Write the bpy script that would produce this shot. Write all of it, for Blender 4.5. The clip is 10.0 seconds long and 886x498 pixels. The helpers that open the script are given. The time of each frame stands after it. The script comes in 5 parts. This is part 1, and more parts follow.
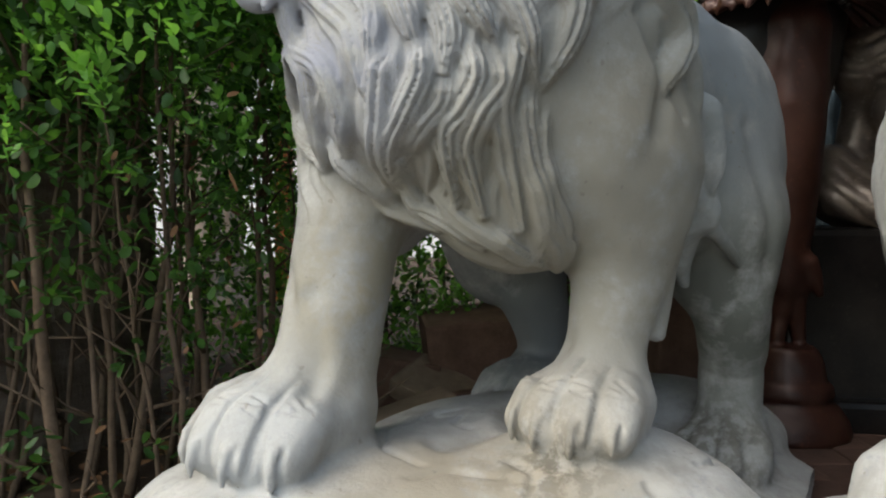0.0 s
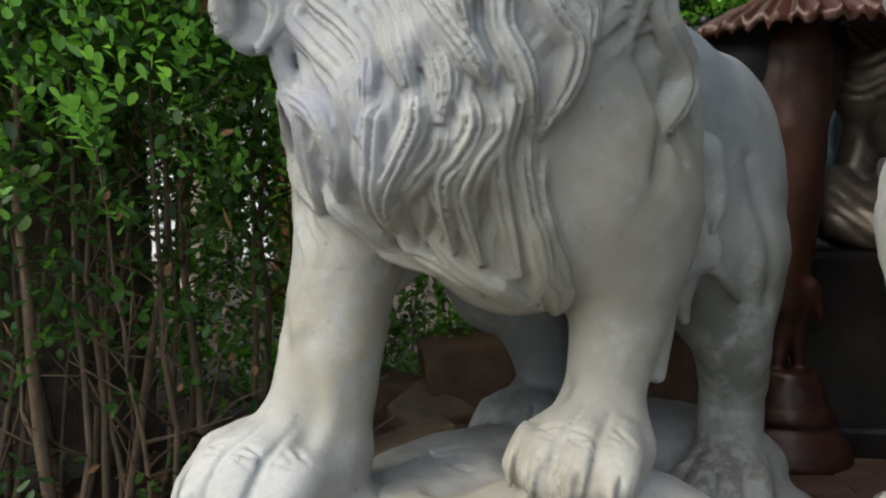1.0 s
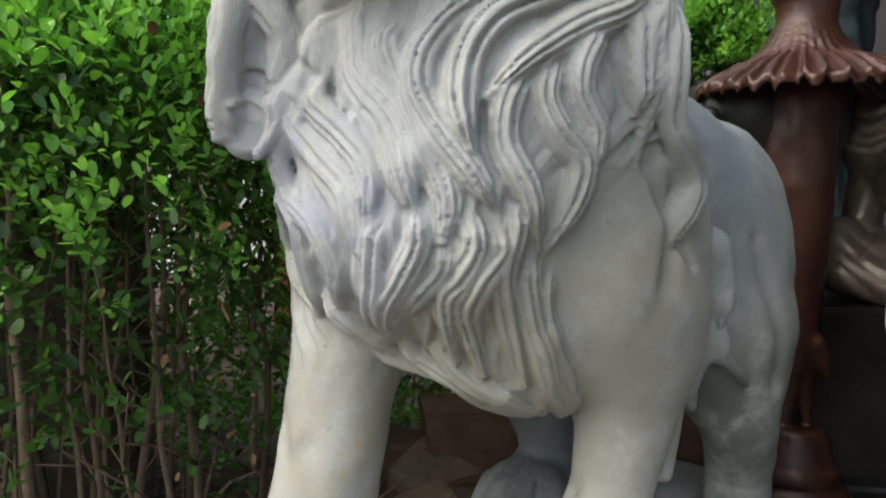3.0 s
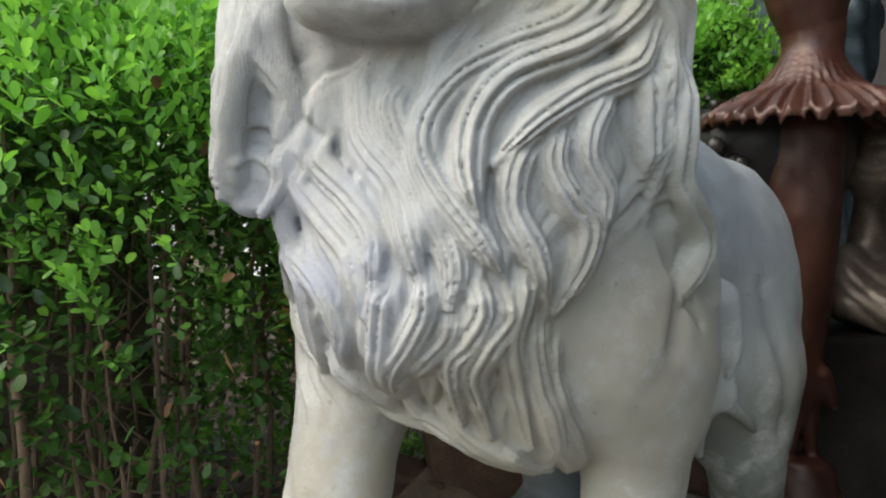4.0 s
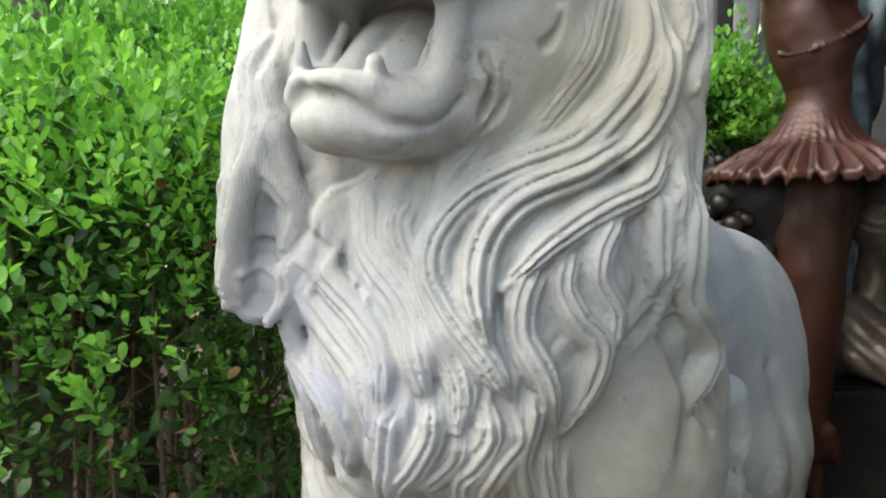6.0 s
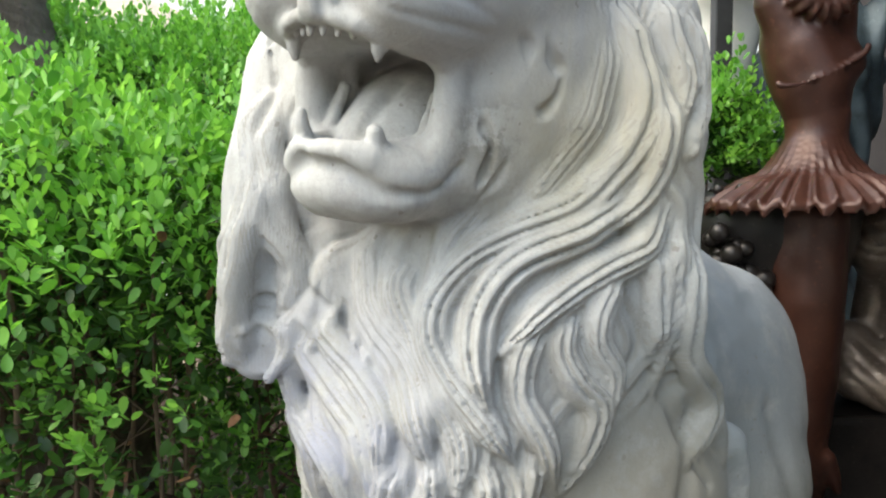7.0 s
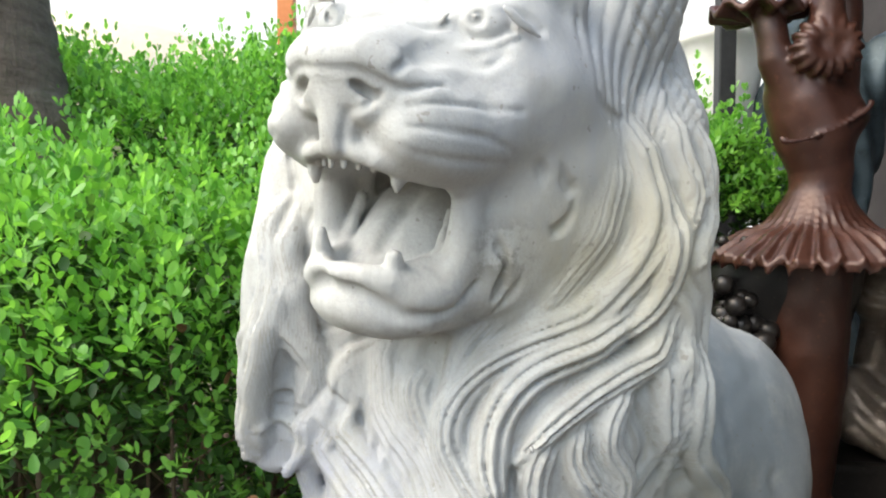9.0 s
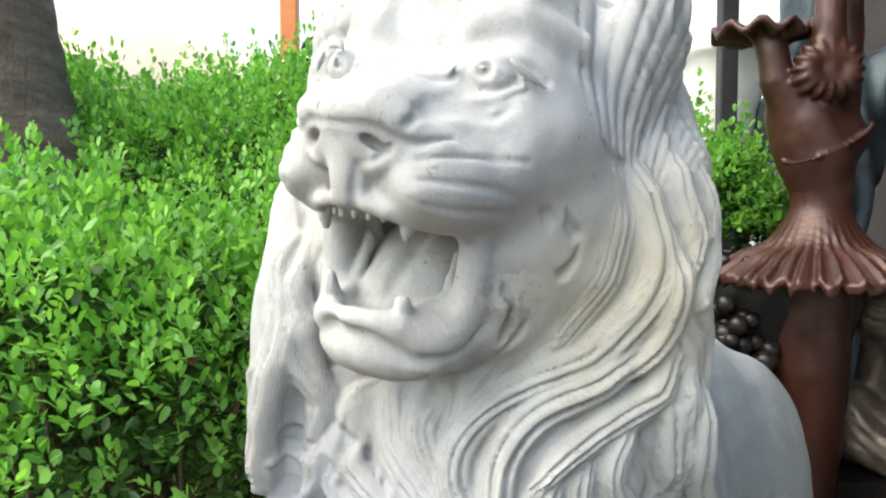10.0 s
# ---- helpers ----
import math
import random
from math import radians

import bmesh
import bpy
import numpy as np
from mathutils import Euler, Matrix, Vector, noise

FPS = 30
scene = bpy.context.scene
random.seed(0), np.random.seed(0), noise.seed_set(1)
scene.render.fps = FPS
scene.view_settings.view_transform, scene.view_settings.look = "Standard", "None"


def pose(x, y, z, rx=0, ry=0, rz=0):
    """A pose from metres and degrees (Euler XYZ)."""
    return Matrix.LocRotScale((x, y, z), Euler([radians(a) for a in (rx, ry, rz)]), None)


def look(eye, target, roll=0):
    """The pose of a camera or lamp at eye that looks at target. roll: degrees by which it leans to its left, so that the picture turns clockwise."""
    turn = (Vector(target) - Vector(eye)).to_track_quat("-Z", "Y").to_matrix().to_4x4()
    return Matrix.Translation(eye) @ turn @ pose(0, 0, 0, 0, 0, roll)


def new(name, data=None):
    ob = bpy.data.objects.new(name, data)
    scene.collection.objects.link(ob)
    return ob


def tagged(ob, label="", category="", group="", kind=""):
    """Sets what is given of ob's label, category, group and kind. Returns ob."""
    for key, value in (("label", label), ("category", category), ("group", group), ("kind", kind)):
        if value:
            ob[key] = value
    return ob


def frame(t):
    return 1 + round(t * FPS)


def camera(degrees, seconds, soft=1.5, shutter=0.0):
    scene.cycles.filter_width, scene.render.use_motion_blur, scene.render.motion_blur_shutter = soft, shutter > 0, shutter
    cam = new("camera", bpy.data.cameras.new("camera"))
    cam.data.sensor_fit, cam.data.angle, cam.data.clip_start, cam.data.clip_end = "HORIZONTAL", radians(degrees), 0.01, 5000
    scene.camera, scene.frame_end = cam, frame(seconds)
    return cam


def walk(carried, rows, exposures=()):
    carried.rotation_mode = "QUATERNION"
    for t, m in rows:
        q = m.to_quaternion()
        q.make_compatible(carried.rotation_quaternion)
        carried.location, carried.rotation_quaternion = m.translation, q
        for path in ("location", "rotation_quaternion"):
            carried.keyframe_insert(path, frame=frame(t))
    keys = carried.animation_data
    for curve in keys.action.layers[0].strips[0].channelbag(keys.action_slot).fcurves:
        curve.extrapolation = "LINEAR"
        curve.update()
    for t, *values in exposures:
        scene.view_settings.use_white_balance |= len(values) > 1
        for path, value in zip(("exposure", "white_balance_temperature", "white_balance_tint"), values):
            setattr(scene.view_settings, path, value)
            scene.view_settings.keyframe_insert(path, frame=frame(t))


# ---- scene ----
cam = camera(61.5, 10.0, soft=2.1)
METRES, EYE, TILT, LEAN, TURN = 0.65, 0.52, -3.0, 0.0, 0.0
ROWS = [
    (0.0, 0.0, 0.0, 0.0, 0.0, -0.0, -0.0),
    (0.5, 0.0014, 0.0108, 0.0469, -0.02, -0.05, 0.02),
    (1.0, 0.0051, 0.0215, 0.0923, -0.05, -0.08, 0.03),
    (1.5, 0.0063, 0.0317, 0.1422, -0.06, -0.1, 0.02),
    (2.0, 0.0053, 0.0407, 0.1942, -0.03, -0.12, 0.03),
    (2.5, 0.0047, 0.049, 0.2471, -0.03, -0.11, 0.03),
    (4.0, -0.008, 0.0703, 0.4142, 0.06, -0.1, 0.05),
    (4.5, -0.0117, 0.0751, 0.4659, 0.07, -0.1, 0.06),
    (5.0, -0.016, 0.0784, 0.5176, 0.08, -0.1, 0.07),
    (5.5, -0.0197, 0.0809, 0.566, 0.12, -0.1, 0.09),
    (7.0, -0.0191, 0.0736, 0.7223, 0.1, -0.09, 0.16),
    (7.5, -0.0218, 0.0672, 0.7679, 0.13, -0.07, 0.16),
    (8.0, -0.0264, 0.0581, 0.8173, 0.15, -0.08, 0.17),
    (8.5, -0.0336, 0.0484, 0.8674, 0.18, -0.08, 0.18),
    (9.0, -0.042, 0.0375, 0.9096, 0.22, -0.08, 0.17),
    (9.5, -0.0482, 0.0259, 0.9447, 0.28, -0.08, 0.17),
    (10.0, -0.0521, 0.0142, 0.9823, 0.32, -0.1, 0.16),
]
EXPOSURES = [(0.0, 1.2, 6900, 3), (2.5, 1.4, 6900, 3), (5.5, 1.68, 6900, 3), (7.5, 1.8, 6900, 3), (10.0, 1.85, 6900, 3)]
walk(cam, [(t, pose(0, 0, EYE, TILT, LEAN, TURN) @ pose(METRES * x, METRES * y, METRES * z, 90 + pitch, roll, yaw)) for t, x, y, z, yaw, pitch, roll in ROWS],
     EXPOSURES)

# ---- light: a bright hazy day, the statues stand in open shade ----
world = bpy.data.worlds.new("sky")
scene.world = world
world.use_nodes = True
wn, wl = world.node_tree.nodes, world.node_tree.links
sky = wn.new("ShaderNodeTexSky")
sky.sky_type, sky.sun_disc = "NISHITA", False
sky.sun_elevation, sky.sun_rotation = radians(52), radians(243)
sky.air_density, sky.dust_density = 1.0, 3.0
wn["Background"].inputs["Strength"].default_value = 0.15
wl.new(sky.outputs[0], wn["Background"].inputs["Color"])
SUN = bpy.data.lights.new("sun", "SUN")
SUN.energy, SUN.angle, SUN.color = 0.8, radians(100), (1.0, 0.98, 0.94)
sun = new("sun", SUN)
sun.matrix_world = look((-2.6, -0.3, 3.72), (0, 1, 0))

# ---- materials ----


def material(name, rough=0.6, metal=0.0, spec=0.4):
    m = bpy.data.materials.new(name)
    m.use_nodes = True
    b = m.node_tree.nodes["Principled BSDF"]
    b.inputs["Roughness"].default_value = rough
    b.inputs["Metallic"].default_value = metal
    b.inputs["Specular IOR Level"].default_value = spec
    return m, m.node_tree.nodes, m.node_tree.links, b


def noise_tex(n, l, scale, detail=4.0, rough=0.6, coords="Object", stretch=None):
    tc = n.new("ShaderNodeTexCoord")
    t = n.new("ShaderNodeTexNoise")
    t.inputs["Scale"].default_value = scale
    t.inputs["Detail"].default_value = detail
    t.inputs["Roughness"].default_value = rough
    if stretch:
        mp = n.new("ShaderNodeMapping")
        mp.inputs["Scale"].default_value = stretch
        l.new(tc.outputs[coords], mp.inputs["Vector"])
        l.new(mp.outputs[0], t.inputs["Vector"])
    else:
        l.new(tc.outputs[coords], t.inputs["Vector"])
    return t.outputs["Fac"]


def ramp(n, l, fac, stops):
    r = n.new("ShaderNodeValToRGB")
    while len(r.color_ramp.elements) < len(stops):
        r.color_ramp.elements.new(0.5)
    for e, (p, c) in zip(r.color_ramp.elements, stops):
        e.position, e.color = p, (*c, 1)
    l.new(fac, r.inputs[0])
    return r.outputs[0]


def mix(n, l, fac, a, b, kind="MIX"):
    m = n.new("ShaderNodeMix")
    m.data_type, m.blend_type = "RGBA", kind
    for s, v in ((m.inputs[0], fac), (m.inputs[6], a), (m.inputs[7], b)):
        if isinstance(v, (int, float)):
            s.default_value = v
        elif isinstance(v, tuple):
            s.default_value = (*v, 1)
        else:
            l.new(v, s)
    return m.outputs[2]


def bump(n, l, b, height, strength=0.3, dist=0.003, after=None):
    bp = n.new("ShaderNodeBump")
    bp.inputs["Strength"].default_value = strength
    bp.inputs["Distance"].default_value = dist
    l.new(height, bp.inputs["Height"])
    if after is not None:
        l.new(after, bp.inputs["Normal"])
    l.new(bp.outputs[0], b.inputs["Normal"])
    return bp.outputs[0]


def spot(n, l, centre, radius, coords="Object"):
    """1 at a centre, falling to 0 at a radius: a stain with its own place."""
    tc = n.new("ShaderNodeTexCoord")
    d = n.new("ShaderNodeVectorMath")
    d.operation = "DISTANCE"
    l.new(tc.outputs[coords], d.inputs[0])
    d.inputs[1].default_value = centre
    mr = n.new("ShaderNodeMapRange")
    mr.inputs["From Min"].default_value, mr.inputs["From Max"].default_value = radius, 0.0
    l.new(d.outputs["Value"], mr.inputs[0])
    return mr.outputs[0]


def times(n, l, a, b, op="MULTIPLY"):
    m = n.new("ShaderNodeMath")
    m.operation = op
    for s, v in zip(m.inputs, (a, b)):
        if isinstance(v, (int, float)):
            s.default_value = v
        else:
            l.new(v, s)
    return m.outputs[0]


def painted_stone():
    m, n, l, b = material("weathered white painted cast stone", 0.75, 0, 0.25)
    big = noise_tex(n, l, 3.2, 3, 0.55)
    mid = noise_tex(n, l, 14, 5, 0.65)
    fine = noise_tex(n, l, 160, 4, 0.7)
    streak = noise_tex(n, l, 11, 5, 0.65, stretch=(1, 1, 0.16))
    c = ramp(n, l, big, [(0.32, (0.285, 0.298, 0.307)), (0.48, (0.37, 0.373, 0.369)), (0.66, (0.415, 0.407, 0.384))])
    c = mix(n, l, times(n, l, ramp(n, l, streak, [(0.48, (0, 0, 0)), (0.7, (1, 1, 1))]), 0.8), c, (0.215, 0.21, 0.193))
    c = mix(n, l, times(n, l, ramp(n, l, mid, [(0.45, (0, 0, 0)), (0.7, (1, 1, 1))]), 0.4), c, (0.53, 0.53, 0.52))
    chips = ramp(n, l, noise_tex(n, l, 26, 6, 0.75), [(0.58, (0, 0, 0)), (0.66, (1, 1, 1))])
    c = mix(n, l, times(n, l, chips, 0.5), c, (0.24, 0.255, 0.28))
    veins = ramp(n, l, noise_tex(n, l, 18, 8, 0.8, stretch=(1, 1, 0.5)), [(0.47, (0, 0, 0)), (0.5, (1, 1, 1)), (0.53, (0, 0, 0))])
    c = mix(n, l, times(n, l, veins, 0.3), c, (0.26, 0.25, 0.23))
    # grey-green and umber weathering, shade put into its tones: flank, haunch, legs, elbow, belly
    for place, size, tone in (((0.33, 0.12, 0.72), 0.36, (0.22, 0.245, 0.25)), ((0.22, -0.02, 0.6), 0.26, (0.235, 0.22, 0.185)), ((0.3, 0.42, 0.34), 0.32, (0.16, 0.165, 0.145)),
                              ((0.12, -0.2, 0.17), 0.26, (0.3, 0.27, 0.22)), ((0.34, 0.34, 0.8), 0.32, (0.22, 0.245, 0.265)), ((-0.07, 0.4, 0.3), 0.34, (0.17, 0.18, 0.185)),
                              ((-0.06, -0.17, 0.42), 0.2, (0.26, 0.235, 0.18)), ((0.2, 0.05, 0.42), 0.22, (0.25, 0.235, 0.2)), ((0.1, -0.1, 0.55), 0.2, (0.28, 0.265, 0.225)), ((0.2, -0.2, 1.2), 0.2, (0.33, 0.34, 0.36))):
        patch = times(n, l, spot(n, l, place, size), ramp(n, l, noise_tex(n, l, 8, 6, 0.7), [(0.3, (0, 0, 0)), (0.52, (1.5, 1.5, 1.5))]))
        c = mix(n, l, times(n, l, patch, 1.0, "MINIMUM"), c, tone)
    # a bluish worn patch low on the chest, a yellow stain on the mane, grime on the paws
    worn = times(n, l, spot(n, l, (-0.1, -0.28, 0.72), 0.2), ramp(n, l, mid, [(0.36, (0, 0, 0)), (0.58, (1.6, 1.6, 1.6))]))
    c = mix(n, l, times(n, l, worn, 1.0, "MINIMUM"), c, (0.27, 0.28, 0.325))
    yellow = times(n, l, times(n, l, spot(n, l, (0.25, -0.17, 1.08), 0.2), ramp(n, l, streak, [(0.35, (0.3, 0.3, 0.3)), (0.6, (1, 1, 1))])), 0.7)
    c = mix(n, l, yellow, c, (0.46, 0.4, 0.235))
    for place, size in (((0.26, 0.44, 0.08), 0.17), ((0.17, -0.12, 0.2), 0.1), ((0.12, -0.24, 1.06), 0.05)):
        g = times(n, l, spot(n, l, place, size), ramp(n, l, noise_tex(n, l, 40, 4, 0.7), [(0.42, (0, 0, 0)), (0.56, (1, 1, 1))]))
        c = mix(n, l, times(n, l, g, 0.9), c, (0.1, 0.09, 0.07))
    specks = ramp(n, l, noise_tex(n, l, 75, 2, 0.5), [(0.715, (0, 0, 0)), (0.74, (1, 1, 1))])
    c = mix(n, l, times(n, l, specks, 0.6), c, (0.2, 0.18, 0.16))
    strand = n.new("ShaderNodeAttribute")
    strand.attribute_name = "strand"
    hair = n.new("ShaderNodeMath")
    hair.operation = "SINE"
    l.new(times(n, l, times(n, l, strand.outputs["Fac"], 1100.0), times(n, l, mid, 5.0), "ADD"), hair.inputs[0])
    # remains of an umber wash along the carved hair
    wash = times(n, l, ramp(n, l, hair.outputs[0], [(0.35, (0, 0, 0)), (0.95, (1, 1, 1))]), ramp(n, l, noise_tex(n, l, 20, 4, 0.6), [(0.4, (0, 0, 0)), (0.65, (1, 1, 1))]))
    combed = times(n, l, times(n, l, strand.outputs["Fac"], 0.0, "ABSOLUTE"), 0.0002, "GREATER_THAN")
    c = mix(n, l, times(n, l, times(n, l, wash, combed), 0.6), c, (0.24, 0.225, 0.195))
    l.new(c, b.inputs["Base Color"])
    h = times(n, l, times(n, l, times(n, l, hair.outputs[0], combed), 0.11), fine, "ADD")
    h = times(n, l, h, mid, "ADD")
    bump(n, l, b, h, 0.4, 0.003)
    return m


STONE = painted_stone()


def bronze(name, dark, light, rough=0.42, metal=0.35):
    m, n, l, b = material(name, rough, metal, 0.5)
    c = ramp(n, l, noise_tex(n, l, 7, 5, 0.65), [(0.35, dark), (0.7, light)])
    c = mix(n, l, ramp(n, l, noise_tex(n, l, 60, 3, 0.6), [(0.6, (0, 0, 0)), (0.8, (0.5, 0.5, 0.5))]), c, tuple(min(1, 2.2 * v) for v in light))
    l.new(c, b.inputs["Base Color"])
    bump(n, l, b, noise_tex(n, l, 90, 4, 0.6), 0.3, 0.002)
    return m


DANCER_BRONZE = bronze("red-brown bronze patina", (0.034, 0.0125, 0.009), (0.074, 0.028, 0.018), 0.4, 0.2)
DARK_BRONZE = bronze("dark brown bronze", (0.12, 0.09, 0.07), (0.4, 0.33, 0.27), 0.36, 0.45)
BLACK_BRONZE = bronze("black bronze", (0.012, 0.011, 0.011), (0.035, 0.03, 0.028), 0.35, 0.4)
BLUE_BRONZE = bronze("blue-green bronze patina", (0.02, 0.03, 0.037), (0.075, 0.105, 0.125), 0.5, 0.3)


def rough_surface(name, dark, light, scale=12, rough=0.85, relief=0.006, spec=0.25):
    m, n, l, b = material(name, rough, 0, spec)
    f = noise_tex(n, l, scale, 6, 0.7)
    c = ramp(n, l, f, [(0.3, dark), (0.7, light)])
    c = mix(n, l, times(n, l, noise_tex(n, l, scale * 9, 4, 0.7), 0.3), c, tuple(0.5 * v for v in dark))
    l.new(c, b.inputs["Base Color"])
    bump(n, l, b, times(n, l, f, noise_tex(n, l, scale * 9, 4, 0.7), "ADD"), 0.6, relief)
    return m


SOIL = rough_surface("leaf litter soil", (0.025, 0.016, 0.01), (0.085, 0.056, 0.036), 9)
PAVING = rough_surface("dark brick paving", (0.06, 0.035, 0.028), (0.15, 0.09, 0.07), 6)
CONCRETE = rough_surface("old concrete", (0.13, 0.095, 0.066), (0.25, 0.185, 0.13), 14)
BRICKY = rough_surface("broken red brick", (0.09, 0.05, 0.035), (0.2, 0.12, 0.085), 14)
WHITE = rough_surface("white gloss paint", (0.74, 0.71, 0.67), (0.84, 0.82, 0.79), 3, 0.45, 0.001)
PINKISH = rough_surface("cream painted statue", (0.5, 0.4, 0.31), (0.66, 0.56, 0.46), 2, 0.5, 0.001)
ORANGE = rough_surface("orange painted steel", (0.5, 0.17, 0.06), (0.62, 0.24, 0.09), 5, 0.5, 0.001)
IRON = rough_surface("black iron", (0.015, 0.015, 0.016), (0.04, 0.04, 0.042), 8, 0.5, 0.001)
# near black: the shade on the right is put into this colour
WALL = rough_surface("dark wall, shade in colour", (0.02, 0.018, 0.018), (0.045, 0.04, 0.04), 2, 0.9, 0.002)
PALE_WALL = rough_surface("pale plaster wall", (0.82, 0.81, 0.78), (0.9, 0.89, 0.87), 1.5, 0.9, 0.002)
TWIG = rough_surface("grey-brown twig bark", (0.07, 0.048, 0.032), (0.2, 0.14, 0.095), 30, 0.85, 0.002)


def bark_material():
    m, n, l, b = material("ringed palm trunk bark", 0.9, 0, 0.2)
    f = noise_tex(n, l, 5, 6, 0.7, stretch=(1, 1, 3.0))
    g = noise_tex(n, l, 30, 5, 0.7, stretch=(1, 1, 0.3))
    c = ramp(n, l, f, [(0.3, (0.07, 0.05, 0.038)), (0.55, (0.19, 0.145, 0.11)), (0.75, (0.32, 0.265, 0.21))])
    c = mix(n, l, times(n, l, g, 0.5), c, (0.05, 0.038, 0.03))
    l.new(c, b.inputs["Base Color"])
    bump(n, l, b, times(n, l, f, g, "ADD"), 0.9, 0.012)
    return m


BARK = bark_material()


def leaf_material(name, dark, mid, light):
    m, n, l, b = material(name, 0.38, 0, 0.5)
    geo = n.new("ShaderNodeNewGeometry")
    c = ramp(n, l, geo.outputs["Random Per Island"], [(0.0, dark), (0.45, mid), (0.95, light), (1.0, light)])
    big = noise_tex(n, l, 6, 3, 0.6)
    c = mix(n, l, times(n, l, ramp(n, l, big, [(0.35, (0, 0, 0)), (0.7, (1, 1, 1))]), 0.45), c, light)
    l.new(c, b.inputs["Base Color"])
    tr = n.new("ShaderNodeBsdfTranslucent")
    warm = mix(n, l, 1.0, c, (1.1, 1.15, 0.6), "MULTIPLY")
    l.new(warm, tr.inputs["Color"])
    ms = n.new("ShaderNodeMixShader")
    ms.inputs[0].default_value = 0.5
    l.new(b.outputs[0], ms.inputs[1])
    l.new(tr.outputs[0], ms.inputs[2])
    l.new(ms.outputs[0], n["Material Output"].inputs["Surface"])
    return m


# leaf age, plus light on top and shade within put into the colours
LEAF_TOP = leaf_material("fresh green hedge leaf, top light in colour", (0.06, 0.2, 0.03), (0.16, 0.4, 0.065), (0.3, 0.58, 0.14))
LEAF_LOW = leaf_material("old green hedge leaf, inner shade in colour", (0.018, 0.05, 0.014), (0.042, 0.105, 0.026), (0.075, 0.17, 0.036))
DEAD_LEAF = rough_surface("dead brown leaf", (0.1, 0.05, 0.025), (0.3, 0.16, 0.08), 20, 0.7, 0.001)

# ---- a sculptor's block: solids blended in a grid, then skinned ----


class Block:
    def __init__(self, xs, ys, zs):
        self.ax = [np.asarray(a, np.float32) for a in (xs, ys, zs)]
        self.d = np.full([len(a) for a in self.ax], 1.0, np.float32)
        self.strand = np.zeros_like(self.d)

    def box(self, lo, hi):
        cut = tuple(slice(max(0, int(np.searchsorted(a, p)) - 1), int(np.searchsorted(a, q)) + 1) for a, p, q in zip(self.ax, lo, hi))
        return cut, np.meshgrid(*[a[c] for a, c in zip(self.ax, cut)], indexing="ij", sparse=True)

    def join(self, cut, d, k):
        o = self.d[cut]
        h = np.maximum(k - np.abs(o - d), 0) / k
        self.d[cut] = np.minimum(o, d) - h * h * k * 0.25

    def carve(self, cut, d, k):
        o = self.d[cut]
        h = np.maximum(k - np.abs(o + d), 0) / k
        self.d[cut] = np.maximum(o, -d) + h * h * k * 0.25

    def egg(self, c, r, turn=(0, 0, 0), k=0.04, cut=False):
        """An ellipsoid, turned by degrees, joined or cut with a soft seam k."""
        reach = (max(r) if any(turn) else 0)
        lo = [p - max(q, reach) - 1.5 * k - 0.03 for p, q in zip(c, r)]
        hi = [p + max(q, reach) + 1.5 * k + 0.03 for p, q in zip(c, r)]
        s, (x, y, z) = self.box(lo, hi)
        x, y, z = x - c[0], y - c[1], z - c[2]
        if any(turn):
            m = np.array(Euler([radians(a) for a in turn]).to_matrix().transposed(), np.float32)
            x, y, z = (m[i, 0] * x + m[i, 1] * y + m[i, 2] * z for i in range(3))
        a = np.sqrt((x / r[0]) ** 2 + (y / r[1]) ** 2 + (z / r[2]) ** 2)
        b = np.sqrt((x / r[0] ** 2) ** 2 + (y / r[1] ** 2) ** 2 + (z / r[2] ** 2) ** 2) + 1e-6
        (self.carve if cut else self.join)(s, a * (a - 1) / b, k)

    def limb(self, points, k=0.03, cut=False):
        """A chain of tapered rounds through (x, y, z, radius)."""
        p = np.array(points, np.float32)
        pad = p[:, 3].max() + 1.5 * k + 0.02
        s, (x, y, z) = self.box(p[:, :3].min(0) - pad, p[:, :3].max(0) + pad)
        best = None
        for a, b in zip(p[:-1], p[1:]):
            v = b[:3] - a[:3]
            t = np.clip(((x - a[0]) * v[0] + (y - a[1]) * v[1] + (z - a[2]) * v[2]) / (v @ v + 1e-9), 0, 1)
            d = np.sqrt((x - a[0] - t * v[0]) ** 2 + (y - a[1] - t * v[1]) ** 2 + (z - a[2] - t * v[2]) ** 2) - (a[3] + t * (b[3] - a[3]))
            best = d if best is None else np.minimum(best, d)
        (self.carve if cut else self.join)(s, best, k)

    def etch(self, points, k=0.01, lift=False):
        """A groove (or a welt) drawn on the surface as it stands: points (x, y, z, radius) near it are laid onto it first."""
        p = np.array(points, float)
        n = 6 * (len(p) - 1) + 1
        t = np.linspace(0, len(p) - 1, n)
        p = np.column_stack([np.interp(t, np.arange(len(p)), p[:, i]) for i in range(4)])
        e = 0.008
        for _ in range(8):
            q = p[:, :3]
            d = self.sample(q)
            g = np.stack([self.sample(q + e * v) - self.sample(q - e * v) for v in np.eye(3)], 1)
            g /= np.linalg.norm(g, axis=1)[:, None] + 1e-9
            p[:, :3] -= 0.7 * np.clip(d, -0.03, 0.03)[:, None] * g
        for _ in range(2):
            p[1:-1] = 0.25 * p[:-2] + 0.5 * p[1:-1] + 0.25 * p[2:]
        self.limb(p, k, not lift)

    def sample(self, q):
        """The field at points, nearest cell."""
        i = [np.clip(np.searchsorted(a, q[:, j]), 0, len(a) - 1) for j, a in enumerate(self.ax)]
        return self.d[i[0], i[1], i[2]]

